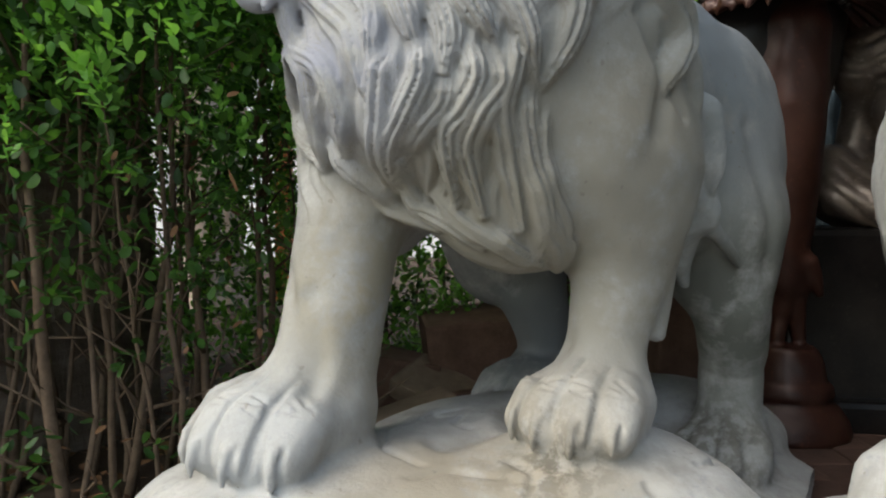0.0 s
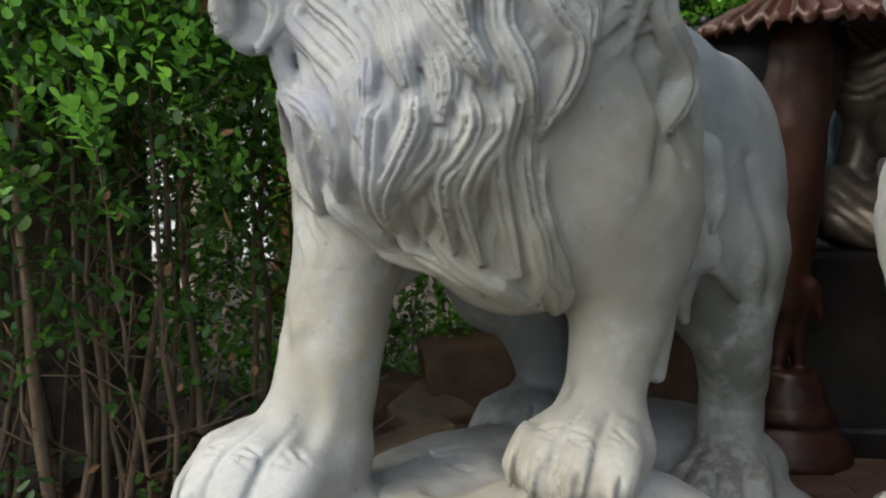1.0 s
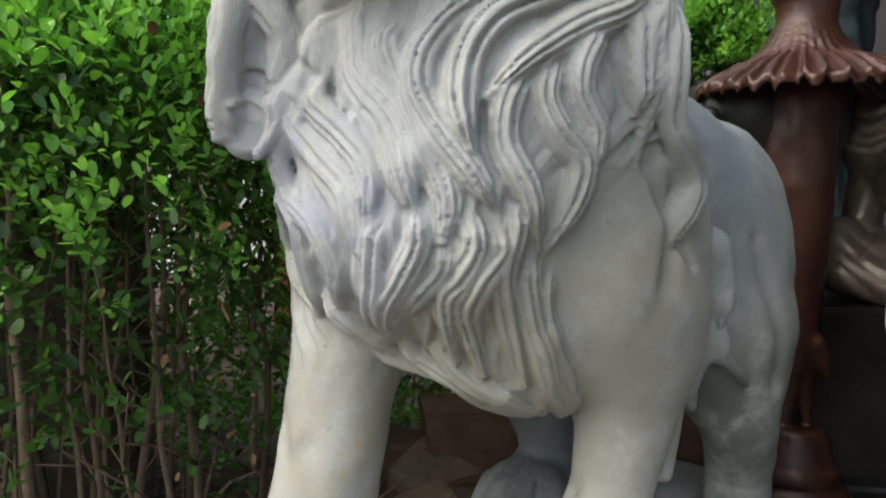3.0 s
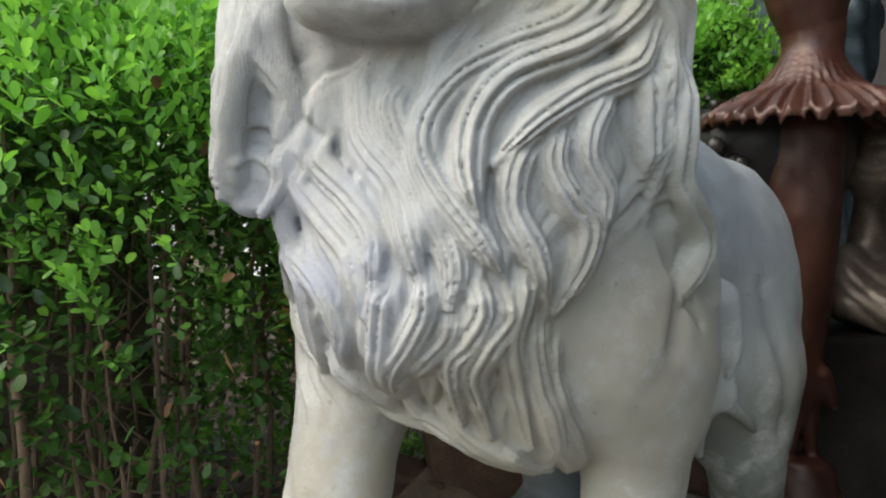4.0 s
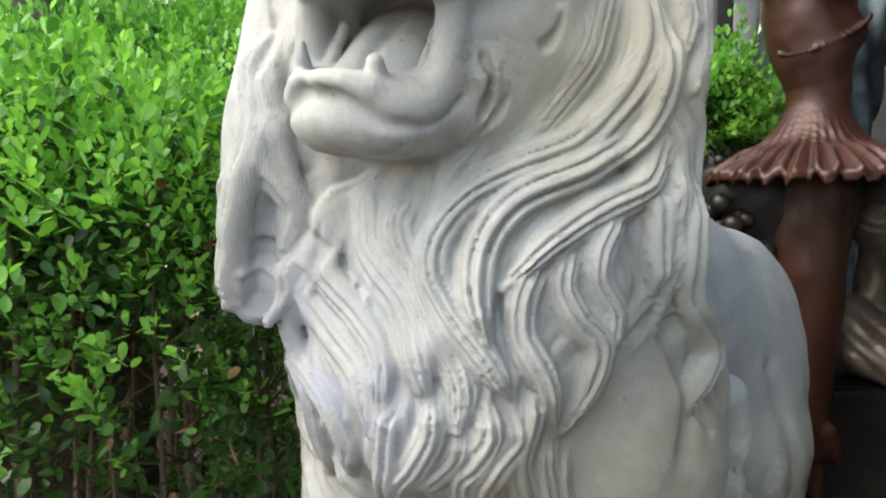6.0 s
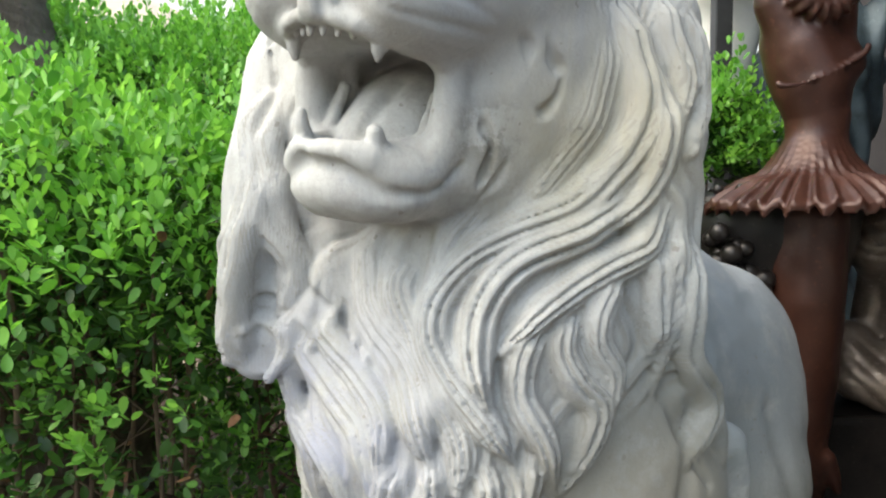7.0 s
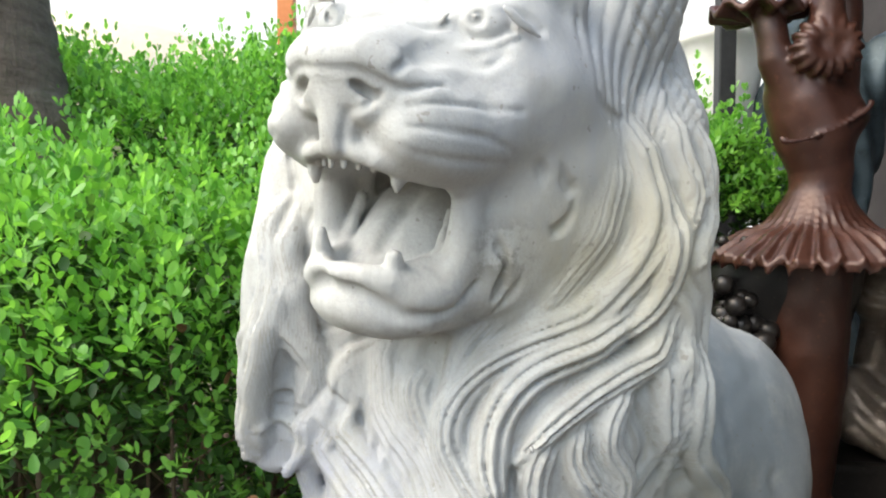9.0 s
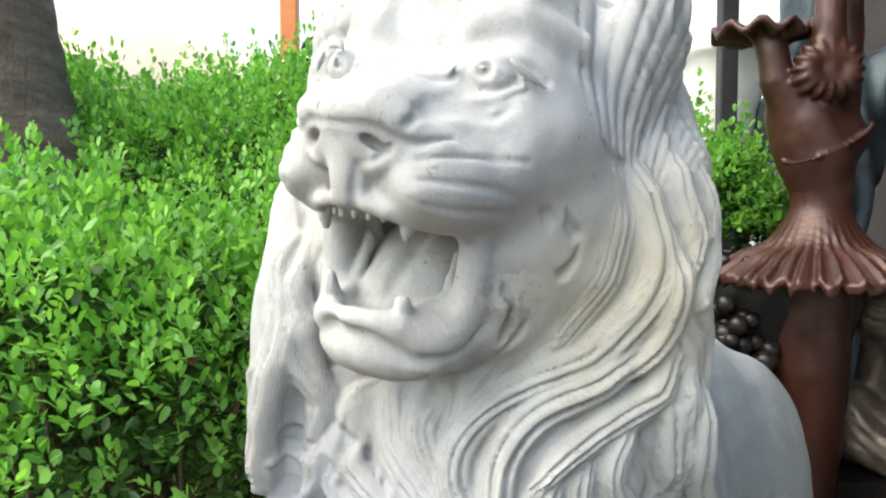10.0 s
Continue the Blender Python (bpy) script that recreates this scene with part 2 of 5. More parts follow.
    def onto(self, axis, az, z):
        """The outermost place of the surface seen from an upright axis, at an azimuth (0 is ahead, -y) and a height."""
        r = np.arange(0.6, 0.0, -0.002)
        way = np.array([math.sin(radians(az)), -math.cos(radians(az))])
        q = np.column_stack([axis[0] + r * way[0], axis[1] + r * way[1], np.full_like(r, z)])
        inside = np.nonzero(self.d_base(q) < 0)[0]
        return q[inside[0]] if len(inside) else q[-1]

    def ahead(self, x, z):
        """Where the surface as it stands is first met from ahead (-y) at x and z."""
        r = np.arange(-0.5, 0.2, 0.001)
        q = np.column_stack([np.full_like(r, x), r, np.full_like(r, z)])
        inside = np.nonzero(self.sample(q) < 0)[0]
        return r[inside[0]] if len(inside) else 0.0

    def d_base(self, q):
        i = [np.clip(np.searchsorted(a, q[:, j]), 0, len(a) - 1) for j, a in enumerate(self.ax)]
        return self.base[i[0], i[1], i[2]]

    def lock(self, axis, points, lift=0.016, strands=3.0, wave=0.0, k=0.005, sink=0.004):
        """A lock of carved hair that lies on the surface: points (azimuth, height, half width); strands: grooves along it."""
        ctrl = np.array([p if len(p) == 4 else [*self.onto(axis, p[0], p[1]), p[2]] for p in points])
        n = int(np.linalg.norm(np.diff(ctrl[:, :3], axis=0), axis=1).sum() / 0.004) + 4
        t = np.linspace(0, len(ctrl) - 1, n)
        P = np.empty((n, 4))
        for i, u in enumerate(t):                     # Catmull-Rom
            j = min(int(u), len(ctrl) - 2)
            f = u - j
            a, b, c, d = (ctrl[min(max(j + o, 0), len(ctrl) - 1)] for o in (-1, 0, 1, 2))
            P[i] = 0.5 * (2 * b + (c - a) * f + (2 * a - 5 * b + 4 * c - d) * f * f + (3 * b - a - 3 * c + d) * f ** 3)
        for _ in range(3):
            P[1:-1] = 0.25 * P[:-2] + 0.5 * P[1:-1] + 0.25 * P[2:]
        tang = np.gradient(P[:, :3], axis=0)
        tang /= np.linalg.norm(tang, axis=1)[:, None] + 1e-9
        out = P[:, :3] - np.array([axis[0], axis[1], 0])
        out[:, 2] = 0
        out /= np.linalg.norm(out, axis=1)[:, None] + 1e-9
        lat = np.cross(tang, out)
        lat /= np.linalg.norm(lat, axis=1)[:, None] + 1e-9
        nor = np.cross(lat, tang)
        taper = np.clip(t / 0.9 + 0.04, 0, 1)
        P[:, :3] -= out * (sink + 0.012 * (1 - taper))[:, None]
        w = np.maximum(P[:, 3], 0.004)
        pad = w.max() + 0.02
        s, grid = self.box(P[:, :3].min(0) - pad, P[:, :3].max(0) + pad)
        at = np.nonzero(np.abs(self.base[s]) < 0.04)         # only the cells near the surface
        q = np.stack([g.ravel()[i] for g, i in zip(grid, at)], 1).astype(np.float32)
        P32 = P[:, :3].astype(np.float32)
        idx = np.concatenate([np.argmin((c ** 2).sum(1)[:, None] - 2 * c @ P32.T + (P32 ** 2).sum(1), 1) for c in np.array_split(q, len(q) // 60000 + 1)])
        q = q - P32[idx]
        side, up, along = ((q * v.astype(np.float32)[idx]).sum(1) for v in (lat, nor, tang))
        ww, hh = w[idx], (lift * (0.2 + 0.8 * taper) * np.minimum(1, w / 0.02 + 0.25))[idx]
        e = np.sqrt((side / ww) ** 2 + (up / hh) ** 2 + (along / 0.008) ** 2 * ((idx == 0) | (idx == n - 1)))
        groove = (1.3 * np.sqrt(np.abs(np.sin(side / ww * math.pi * 0.5 * strands + wave + 0.7 * np.sin(2.3 * side / ww + 2 * wave) + 0.5 * np.sin(idx * 0.09 + wave)))) - 0.9) * 0.34 * hh * np.clip(1.2 - np.abs(side / ww), 0, 1)
        d = ((e - 1) * np.minimum(hh, ww) * 0.9 - groove).astype(np.float32)
        o, st = self.d[s], self.strand[s]
        old = o[at]
        h = np.maximum(k - np.abs(old - d), 0) / k
        o[at] = np.minimum(old, d) - h * h * k * 0.25
        st[at] = np.where(d < old, side + 0.01 * wave, st[at])

    def roughen(self, amount, scale, seed=0.0):
        """Hand-worked unevenness: a few crossing waves."""
        x, y, z = np.meshgrid(*self.ax, indexing="ij", sparse=True)
        a = np.sin(x * scale + 1.7 * np.sin(z * scale * 0.7 + seed)) * np.sin(y * scale * 1.1 + seed) + np.sin(z * scale * 0.9 + 2 * np.sin(x * scale * 0.6))
        self.d += (amount * a).astype(np.float32)

    def skin(self):
        """Surface nets: vertices, quads and the strand value of each vertex."""
        d, st = self.d, self.strand
        neg = d < 0
        nx, ny, nz = d.shape
        corner = [(i, j, k) for i in (0, 1) for j in (0, 1) for k in (0, 1)]
        cnt = np.zeros((nx - 1, ny - 1, nz - 1), np.uint8)
        for i, j, k in corner:
            cnt += neg[i:nx - 1 + i, j:ny - 1 + j, k:nz - 1 + k]
        cells = np.argwhere((cnt > 0) & (cnt < 8))
        index = np.full(cnt.shape, -1, np.int32)
        index[cells[:, 0], cells[:, 1], cells[:, 2]] = np.arange(len(cells))
        pos, hits = np.zeros((len(cells), 3)), np.zeros(len(cells))
        value = {o: d[cells[:, 0] + o[0], cells[:, 1] + o[1], cells[:, 2] + o[2]] for o in corner}
        for o in corner:
            for axis in range(3):
                if o[axis] == 0:
                    p = tuple(1 if i == axis else v for i, v in enumerate(o))
                    a, b = value[o], value[p]
                    m = (a < 0) != (b < 0)
                    f = a / np.where(m, a - b, 1)
                    q = np.tile(np.array(o, float), (len(cells), 1))
                    q[:, axis] = f
                    pos[m] += q[m]
                    hits[m] += 1
        pos /= hits[:, None]
        v = np.empty_like(pos)
        for i, a in enumerate(self.ax):
            c = cells[:, i]
            v[:, i] = a[c] + pos[:, i] * (a[c + 1] - a[c])
        quads = []
        for axis in range(3):
            a = [slice(1, -1)] * 3
            lo, hi = list(a), list(a)
            lo[axis], hi[axis] = slice(0, -1), slice(1, None)
            n1, n2 = neg[tuple(lo)], neg[tuple(hi)]
            e = np.argwhere(n1 != n2)
            first = n1[e[:, 0], e[:, 1], e[:, 2]]
            e = e + [0 if i == axis else 1 for i in range(3)]
            u, w = [i for i in range(3) if i != axis]
            if axis == 1:
                u, w = w, u
            q = []
            for du, dw in ((0, 0), (1, 0), (1, 1), (0, 1)):
                f = e.copy()
                f[:, u] -= du
                f[:, w] -= dw
                q.append(index[f[:, 0], f[:, 1], f[:, 2]])
            q = np.stack(q, 1)
            q[~first] = q[~first][:, ::-1]
            quads.append(q)
        quads = np.concatenate(quads)
        return v, quads, st[cells[:, 0], cells[:, 1], cells[:, 2]]

    def mesh(self, name, mat):
        v, q, st = self.skin()
        me = bpy.data.meshes.new(name)
        me.vertices.add(len(v))
        me.vertices.foreach_set("co", v.astype(np.float32).ravel())
        me.loops.add(q.size)
        me.loops.foreach_set("vertex_index", q.astype(np.int32).ravel())
        me.polygons.add(len(q))
        me.polygons.foreach_set("loop_start", np.arange(0, q.size, 4, dtype=np.int32))
        me.update(calc_edges=True)
        me.validate()
        me.polygons.foreach_set("use_smooth", np.ones(len(me.polygons), bool))
        at = me.attributes.new("strand", "FLOAT", "POINT")
        at.data.foreach_set("value", st.astype(np.float32))
        me.materials.append(mat)
        return me


def steps(*spans):
    """Grid lines: spans of (from, to, step), end to end."""
    out = []
    for a, b, s in spans:
        out += list(np.arange(a, b - s * 0.5, s))
    return out + [spans[-1][1]]

# ---- the lion: forward is -y, seen three quarters ----
AXIS = (0.01, -0.03)


def lion_body(g):
    # trunk
    g.egg((0.01, 0.16, 0.71), (0.255, 0.25, 0.27), k=0.05)
    g.egg((0.01, 0.42, 0.71), (0.295, 0.3, 0.26), k=0.08)
    g.egg((0.02, 0.62, 0.66), (0.26, 0.2, 0.27), k=0.08)
    # haunches and hind legs
    g.egg((0.235, 0.52, 0.6), (0.13, 0.19, 0.27), (-12, 0, 0), 0.05)
    g.egg((-0.18, 0.46, 0.58), (0.12, 0.19, 0.26), (-12, 0, 0), 0.05)
    g.limb([(0.28, 0.47, 0.5, 0.095), (0.285, 0.47, 0.36, 0.072), (0.275, 0.55, 0.22, 0.06), (0.275, 0.53, 0.08, 0.062)], 0.05)
    g.limb([(-0.1, 0.42, 0.5, 0.09), (-0.08, 0.4, 0.36, 0.066), (-0.075, 0.46, 0.24, 0.056), (-0.08, 0.43, 0.14, 0.056)], 0.05)
    # skin fold from the belly to the knee
    g.limb([(0.2, 0.22, 0.5, 0.05), (0.25, 0.34, 0.47, 0.028), (0.29, 0.44, 0.38, 0.03)], 0.03)
    # shoulders and front legs
    g.egg((0.185, 0.08, 0.63), (0.105, 0.16, 0.21), (8, 0, 0), 0.04)
    g.egg((-0.175, 0.0, 0.62), (0.095, 0.14, 0.18), (14, 0, 0), 0.04)
    g.limb([(0.198, 0.1, 0.58, 0.096), (0.193, 0.078, 0.44, 0.07), (0.182, 0.055, 0.34, 0.056), (0.174, 0.028, 0.25, 0.055)], 0.05)
    g.limb([(-0.158, -0.055, 0.6, 0.09), (-0.158, -0.107, 0.47, 0.076), (-0.142, -0.163, 0.36, 0.071), (-0.142, -0.19, 0.27, 0.074)], 0.05)
    # tendon and heel hair of the front legs
    g.limb([(0.24, 0.14, 0.46, 0.02), (0.235, 0.12, 0.34, 0.014)], 0.03)
    # flap of skin from the elbow to the knee
    g.limb([(0.262, 0.16, 0.55, 0.02), (0.28, 0.24, 0.5, 0.015), (0.3, 0.31, 0.46, 0.01), (0.312, 0.36, 0.425, 0.004)], 0.01)
    # elbow tuft
    g.limb([(0.285, 0.16, 0.66, 0.03), (0.3, 0.2, 0.56, 0.022), (0.295, 0.215, 0.5, 0.008)], 0.02)
    g.limb([(0.25, 0.22, 0.5, 0.03), (0.235, 0.26, 0.44, 0.022), (0.24, 0.28, 0.4, 0.008)], 0.02)
    # breast behind the bib
    g.egg((0.04, 0.03, 0.68), (0.19, 0.2, 0.24), k=0.05)


def paw(g, x, y, z, size=1.0, turn=0.0):
    """A broad paw with four toes and claws; z is its sole."""
    c, s = math.cos(radians(turn)), math.sin(radians(turn))

    def at(a, b, h):
        return x + size * (c * a - s * b), y + size * (s * a + c * b), z + size * h

    g.egg(at(0, 0.02, 0.045), (0.088 * size, 0.115 * size, 0.062 * size), (0, 0, turn), 0.04)
    g.egg(at(0, -0.035, 0.042), (0.09 * size, 0.075 * size, 0.042 * size), (14, 0, turn), 0.03)
    for i, (a, b) in enumerate(((-0.074, -0.066), (-0.027, -0.096), (0.025, -0.098), (0.072, -0.072))):
        g.limb([(*at(a * 0.7, 0.0, 0.075), 0.022 * size), (*at(a * 0.95, b + 0.035, 0.056), 0.025 * size), (*at(a * 1.02, b + 0.006, 0.03), 0.0235 * size)], 0.02)
        g.egg(at(a * 0.93, b + 0.036, 0.074), (0.016 * size, 0.017 * size, 0.011 * size), (0, 0, turn), 0.012)
        g.limb([(*at(a * 1.03, b - 0.012, 0.04), 0.009 * size), (*at(a * 1.04, b - 0.021, 0.022), 0.0065 * size), (*at(a * 1.04, b - 0.02, 0.006), 0.004 * size)], 0.003)
        for w in (-0.013, 0.013):
            g.etch([(*at(a * 1.03 + w, b - 0.01, 0.05), 0.002), (*at(a * 1.03 + 0.9 * w, b - 0.018, 0.032), 0.0045), (*at(a * 1.03 + w, b - 0.016, 0.012), 0.003)], 0.004)
        for k in range(3):
            v, w = 0.012 * k, 0.004 * ((i + k) % 3 - 1)
            g.etch([(*at(a - 0.017, b + 0.022 + v + w, 0.08), 0.001), (*at(a + 0.002, b + 0.014 + v, 0.088), 0.0032), (*at(a + 0.017, b + 0.022 + v - w, 0.08), 0.001)], 0.005)
        if i < 3:
            a2 = a + 0.024
            g.etch([(*at(a2, b - 0.01, 0.012), 0.006), (*at(a2, b + 0.01, 0.05), 0.006), (*at(a2 * 0.95, b + 0.035, 0.085), 0.0035), (*at(a2 * 0.8, 0.0, 0.11), 0.001)], 0.008)


def lion_base(g):
    # the rock that it stands on: high in front, low behind
    for c, r, turn in (((-0.08, -0.2, 0.09), (0.33, 0.28, 0.115), (0, 0, 12)), ((0.17, 0.0, 0.09), (0.25, 0.24, 0.13), (0, 0, -20)),
                       ((0.0, 0.2, 0.04), (0.3, 0.3, 0.13), (0, 0, 0)), ((0.0, 0.1, 0.1), (0.27, 0.3, 0.1), (0, 0, 10)), ((0.06, 0.5, -0.01), (0.4, 0.36, 0.07), (0, 0, 8)),
                       ((-0.08, 0.42, 0.02), (0.17, 0.2, 0.1), (0, 0, 0)), ((0.08, 0.72, 0.04), (0.28, 0.2, 0.1), (0, 0, 0)),
                       ((0.3, 0.12, 0.02), (0.12, 0.2, 0.12), (0, 0, 10))):
        g.egg(c, r, turn, 0.035)
    for pts in ([(-0.42, -0.3, 0.16, 0.012), (-0.2, -0.45, 0.14, 0.014), (0.0, -0.46, 0.15, 0.012)], [(0.05, -0.3, 0.2, 0.008), (0.16, -0.22, 0.19, 0.014), (0.34, -0.1, 0.16, 0.012)],
                [(0.36, 0.1, 0.12, 0.012), (0.4, 0.3, 0.06, 0.014)], [(0.0, -0.1, 0.2, 0.006), (0.05, 0.0, 0.21, 0.01), (0.02, 0.15, 0.18, 0.008)]):
        g.limb(pts, 0.04, True)
    rng = random.Random(12)
    for i in range(26):
        x, y = rng.uniform(-0.36, 0.38), rng.uniform(-0.45, 0.8)
        a, n = rng.uniform(0, 6.3), rng.uniform(0.03, 0.09)
        z = 0.2 - 0.16 * min(max((y - 0.1) / 0.35, 0), 1)
        g.etch([(x, y, z, 0.001), (x + n * math.cos(a), y + n * math.sin(a), z, rng.uniform(0.002, 0.005)), (x + 1.8 * n * math.cos(a + 0.5), y + 1.8 * n * math.sin(a + 0.5), z, 0.001)], 0.012)
    # flat sole
    s, (x, y, z) = g.box((-9, -9, -9), (9, 9, 9))
    g.d = np.maximum(g.d, -0.028 - z)


class Tilted:
    """A block worked in the lion's own face: a to the side, b as y, h over the eyes; the head leans about its nose."""

    def __init__(self, g, x, z, lean):
        self.g, self.x, self.z, self.lean = g, x, z, lean
        self.c, self.s = math.cos(radians(lean)), math.sin(radians(lean))

    def at(self, a, b, h):
        return self.x + self.c * a + self.s * h, b, self.z + self.c * h - self.s * a

    def egg(self, c, r, turn=(0, 0, 0), k=0.04, cut=False):
        e = Euler([radians(v) for v in (0, self.lean, 0)]).to_matrix() @ Euler([radians(v) for v in turn]).to_matrix()
        self.g.egg(self.at(*c), r, [math.degrees(v) for v in e.to_euler()], k, cut)

    def limb(self, points, k=0.03, cut=False):
        self.g.limb([(*self.at(*p[:3]), p[3]) for p in points], k, cut)

    def etch(self, points, k=0.01, lift=False):
        self.g.etch([(*self.at(*p[:3]), p[3]) for p in points], k, lift)

    def ahead(self, a, h):
        b = -0.25
        for _ in range(3):
            x, _y, z = self.at(a, b, h)
            b = self.g.ahead(x, z)
        return b


def lion_head(block):
    g = Tilted(block, 0.025, 1.317, 8.0)
    # skull, forehead and cheeks
    g.egg((0, -0.085, -0.01), (0.168, 0.165, 0.165), k=0.04)
    g.egg((0, -0.155, 0.06), (0.125, 0.085, 0.085), (20, 0, 0), 0.05)
    for s in (-1, 1):
        g.egg((s * 0.058, -0.195, 0.085), (0.045, 0.05, 0.06), (0, 0, 0), 0.04)
        g.egg((s * 0.095, -0.221, -0.006), (0.05, 0.05, 0.042), (0, 0, s * 15), 0.03)
        g.egg((s * 0.118, -0.13, -0.13), (0.08, 0.105, 0.14), (0, 0, s * 8), 0.05)
        g.egg((s * 0.07, -0.25, -0.046), (0.052, 0.05, 0.036), (-30, 0, s * 15), 0.045)
        g.egg((s * 0.105, -0.232, -0.1), (0.05, 0.07, 0.05), (0, 0, s * 14), 0.04)
        g.egg((s * 0.118, -0.2, -0.065), (0.06, 0.068, 0.05), (0, 0, s * 12), 0.04)
        g.egg((s * 0.1, -0.165, -0.22), (0.05, 0.085, 0.1), (0, 0, 0), 0.04)
    # bridge of the nose: broad and flat
    for s in (-1, 0, 1):
        g.limb([(s * 0.02, -0.18, 0.03, 0.045), (s * 0.02, -0.232, -0.02, 0.036), (s * 0.026, -0.305, -0.053, 0.033), (s * 0.03, -0.364, -0.07, 0.029)], 0.028)
    for s in (-1, 1):                                   # full side of the nose, up to the eye
        g.limb([(s * 0.056, -0.335, -0.092, 0.03), (s * 0.064, -0.295, -0.066, 0.034), (s * 0.074, -0.25, -0.036, 0.034)], 0.03)
    # muzzle and the two swollen lips
    g.egg((0, -0.265, -0.115), (0.095, 0.1, 0.055), k=0.035)
    for s in (-1, 1):
        g.egg((s * 0.06, -0.308, -0.13), (0.05, 0.072, 0.039), (0, s * 10, s * 18), 0.025)
        g.egg((s * 0.064, -0.295, -0.108), (0.046, 0.07, 0.036), (0, 0, s * 16), 0.02)
        g.egg((s * 0.086, -0.258, -0.132), (0.038, 0.082, 0.042), (0, s * 10, s * 12), 0.03)
        # brow, slanting down to the nose
        g.limb([(s * 0.028, -0.255, 0.024, 0.012), (s * 0.058, -0.256, 0.042, 0.015), (s * 0.1, -0.236, 0.052, 0.017), (s * 0.145, -0.19, 0.036, 0.014)], 0.03)
    # lower jaw and chin
    g.egg((0, -0.2, -0.3), (0.078, 0.13, 0.048), (-4, 0, 0), 0.03)
    g.egg((0, -0.288, -0.308), (0.066, 0.052, 0.038), (8, 0, 0), 0.03)
    for s in (-1, 1):
        g.limb([(s * 0.085, -0.12, -0.24, 0.055), (s * 0.07, -0.2, -0.275, 0.042), (s * 0.05, -0.275, -0.296, 0.034)], 0.04)
    # open mouth: tall, its side walls upright
    for a in (-0.024, 0, 0.024):
        g.limb([(a, -0.2, -0.205, 0.042), (a, -0.28, -0.212, 0.046), (a, -0.36, -0.218, 0.05), (a, -0.44, -0.222, 0.056)], 0.012, True)
        g.limb([(a, -0.21, -0.232, 0.034), (a * 0.9, -0.3, -0.238, 0.034), (a * 0.8, -0.4, -0.246, 0.03)], 0.012, True)
    # tongue: broad, rising steeply towards the throat, with a furrow
    g.egg((0, -0.215, -0.222), (0.06, 0.1, 0.03), (42, 0, 0), 0.012)
    g.etch([(0.004, -0.22, -0.19, 0.001), (0.004, -0.25, -0.222, 0.003), (0.002, -0.28, -0.25, 0.001)], 0.02)
    # lips: the lower one thin over the chin, swelling to both sides, then up round the corners
    rim = [(0, -0.342, -0.276, 0.0085), (0.025, -0.338, -0.274, 0.010), (0.046, -0.322, -0.279, 0.0145), (0.062, -0.298, -0.288, 0.0175), (0.076, -0.272, -0.28, 0.019), (0.086, -0.258, -0.25, 0.02),
           (0.09, -0.258, -0.215, 0.02), (0.09, -0.262, -0.182, 0.018), (0.085, -0.285, -0.166, 0.012), (0.07, -0.325, -0.163, 0.01), (0.04, -0.362, -0.158, 0.009), (0.008, -0.376, -0.15, 0.009)]
    for s in (-1, 1):
        g.limb([(s * a, b, h, r) for a, b, h, r in rim], 0.014)
        g.etch([(0, -0.352, -0.288, 0.004), (s * 0.03, -0.345, -0.292, 0.0045), (s * 0.058, -0.318, -0.309, 0.005), (s * 0.085, -0.275, -0.304, 0.003), (s * 0.1, -0.245, -0.275, 0.001)], 0.012)
        # gum behind the lip, with molars
        g.limb([(s * 0.066, -0.225, -0.18, 0.008), (s * 0.068, -0.222, -0.22, 0.009), (s * 0.062, -0.24, -0.258, 0.009), (s * 0.045, -0.3, -0.266, 0.008)], 0.008)
        for i in range(3):
            g.limb([(s * 0.06, -0.24 - 0.01 * i, -0.205 - 0.022 * i, 0.007), (s * 0.06, -0.245 - 0.01 * i, -0.218 - 0.022 * i, 0.0075)], 0.004)
        # canines and small incisors
        g.limb([(s * 0.046, -0.314, -0.27, 0.011), (s * 0.047, -0.322, -0.252, 0.008), (s * 0.047, -0.324, -0.24 - 0.01 * (s > 0), 0.005)], 0.005)
        g.limb([(s * 0.052, -0.335, -0.158, 0.011), (s * 0.052, -0.338, -0.176, 0.007), (s * 0.051, -0.336, -0.186, 0.003)], 0.005)
        for i in range(3):
            g.limb([(s * (0.008 + 0.013 * i), -0.366 + 0.006 * i, -0.155, 0.0062), (s * (0.008 + 0.013 * i), -0.367 + 0.006 * i, -0.168, 0.0045)], 0.003)
    # nose leather with its overhanging wings
    g.egg((0, -0.374, -0.092), (0.044, 0.024, 0.036), (12, 0, 0), 0.01)
    g.egg((0, -0.373, -0.126), (0.02, 0.02, 0.034), k=0.01)
    for s in (-1, 1):
        g.limb([(0, -0.388, -0.066, 0.012), (s * 0.03, -0.386, -0.062, 0.0135), (s * 0.054, -0.372, -0.072, 0.0125), (s * 0.078, -0.345, -0.09, 0.006)], 0.022)
        g.limb([(s * 0.034, -0.374, -0.112, 0.012), (s * 0.054, -0.362, -0.1, 0.011)], 0.008)
        g.etch([(0, -0.404, -0.079, 0.003), (s * 0.034, -0.398, -0.079, 0.005), (s * 0.058, -0.378, -0.086, 0.005), (s * 0.082, -0.335, -0.098, 0.002)], 0.005)
        b = g.ahead(s * 0.037, -0.095)
        g.egg((s * 0.038, b + 0.003, -0.096), (0.017, 0.014, 0.0055), (0, s * 26, s * 34), 0.004, True)
        g.etch([(s * 0.05, -0.385, -0.098, 0.004), (s * 0.043, -0.39, -0.11, 0.004), (s * 0.026, -0.398, -0.118, 0.002)], 0.004)
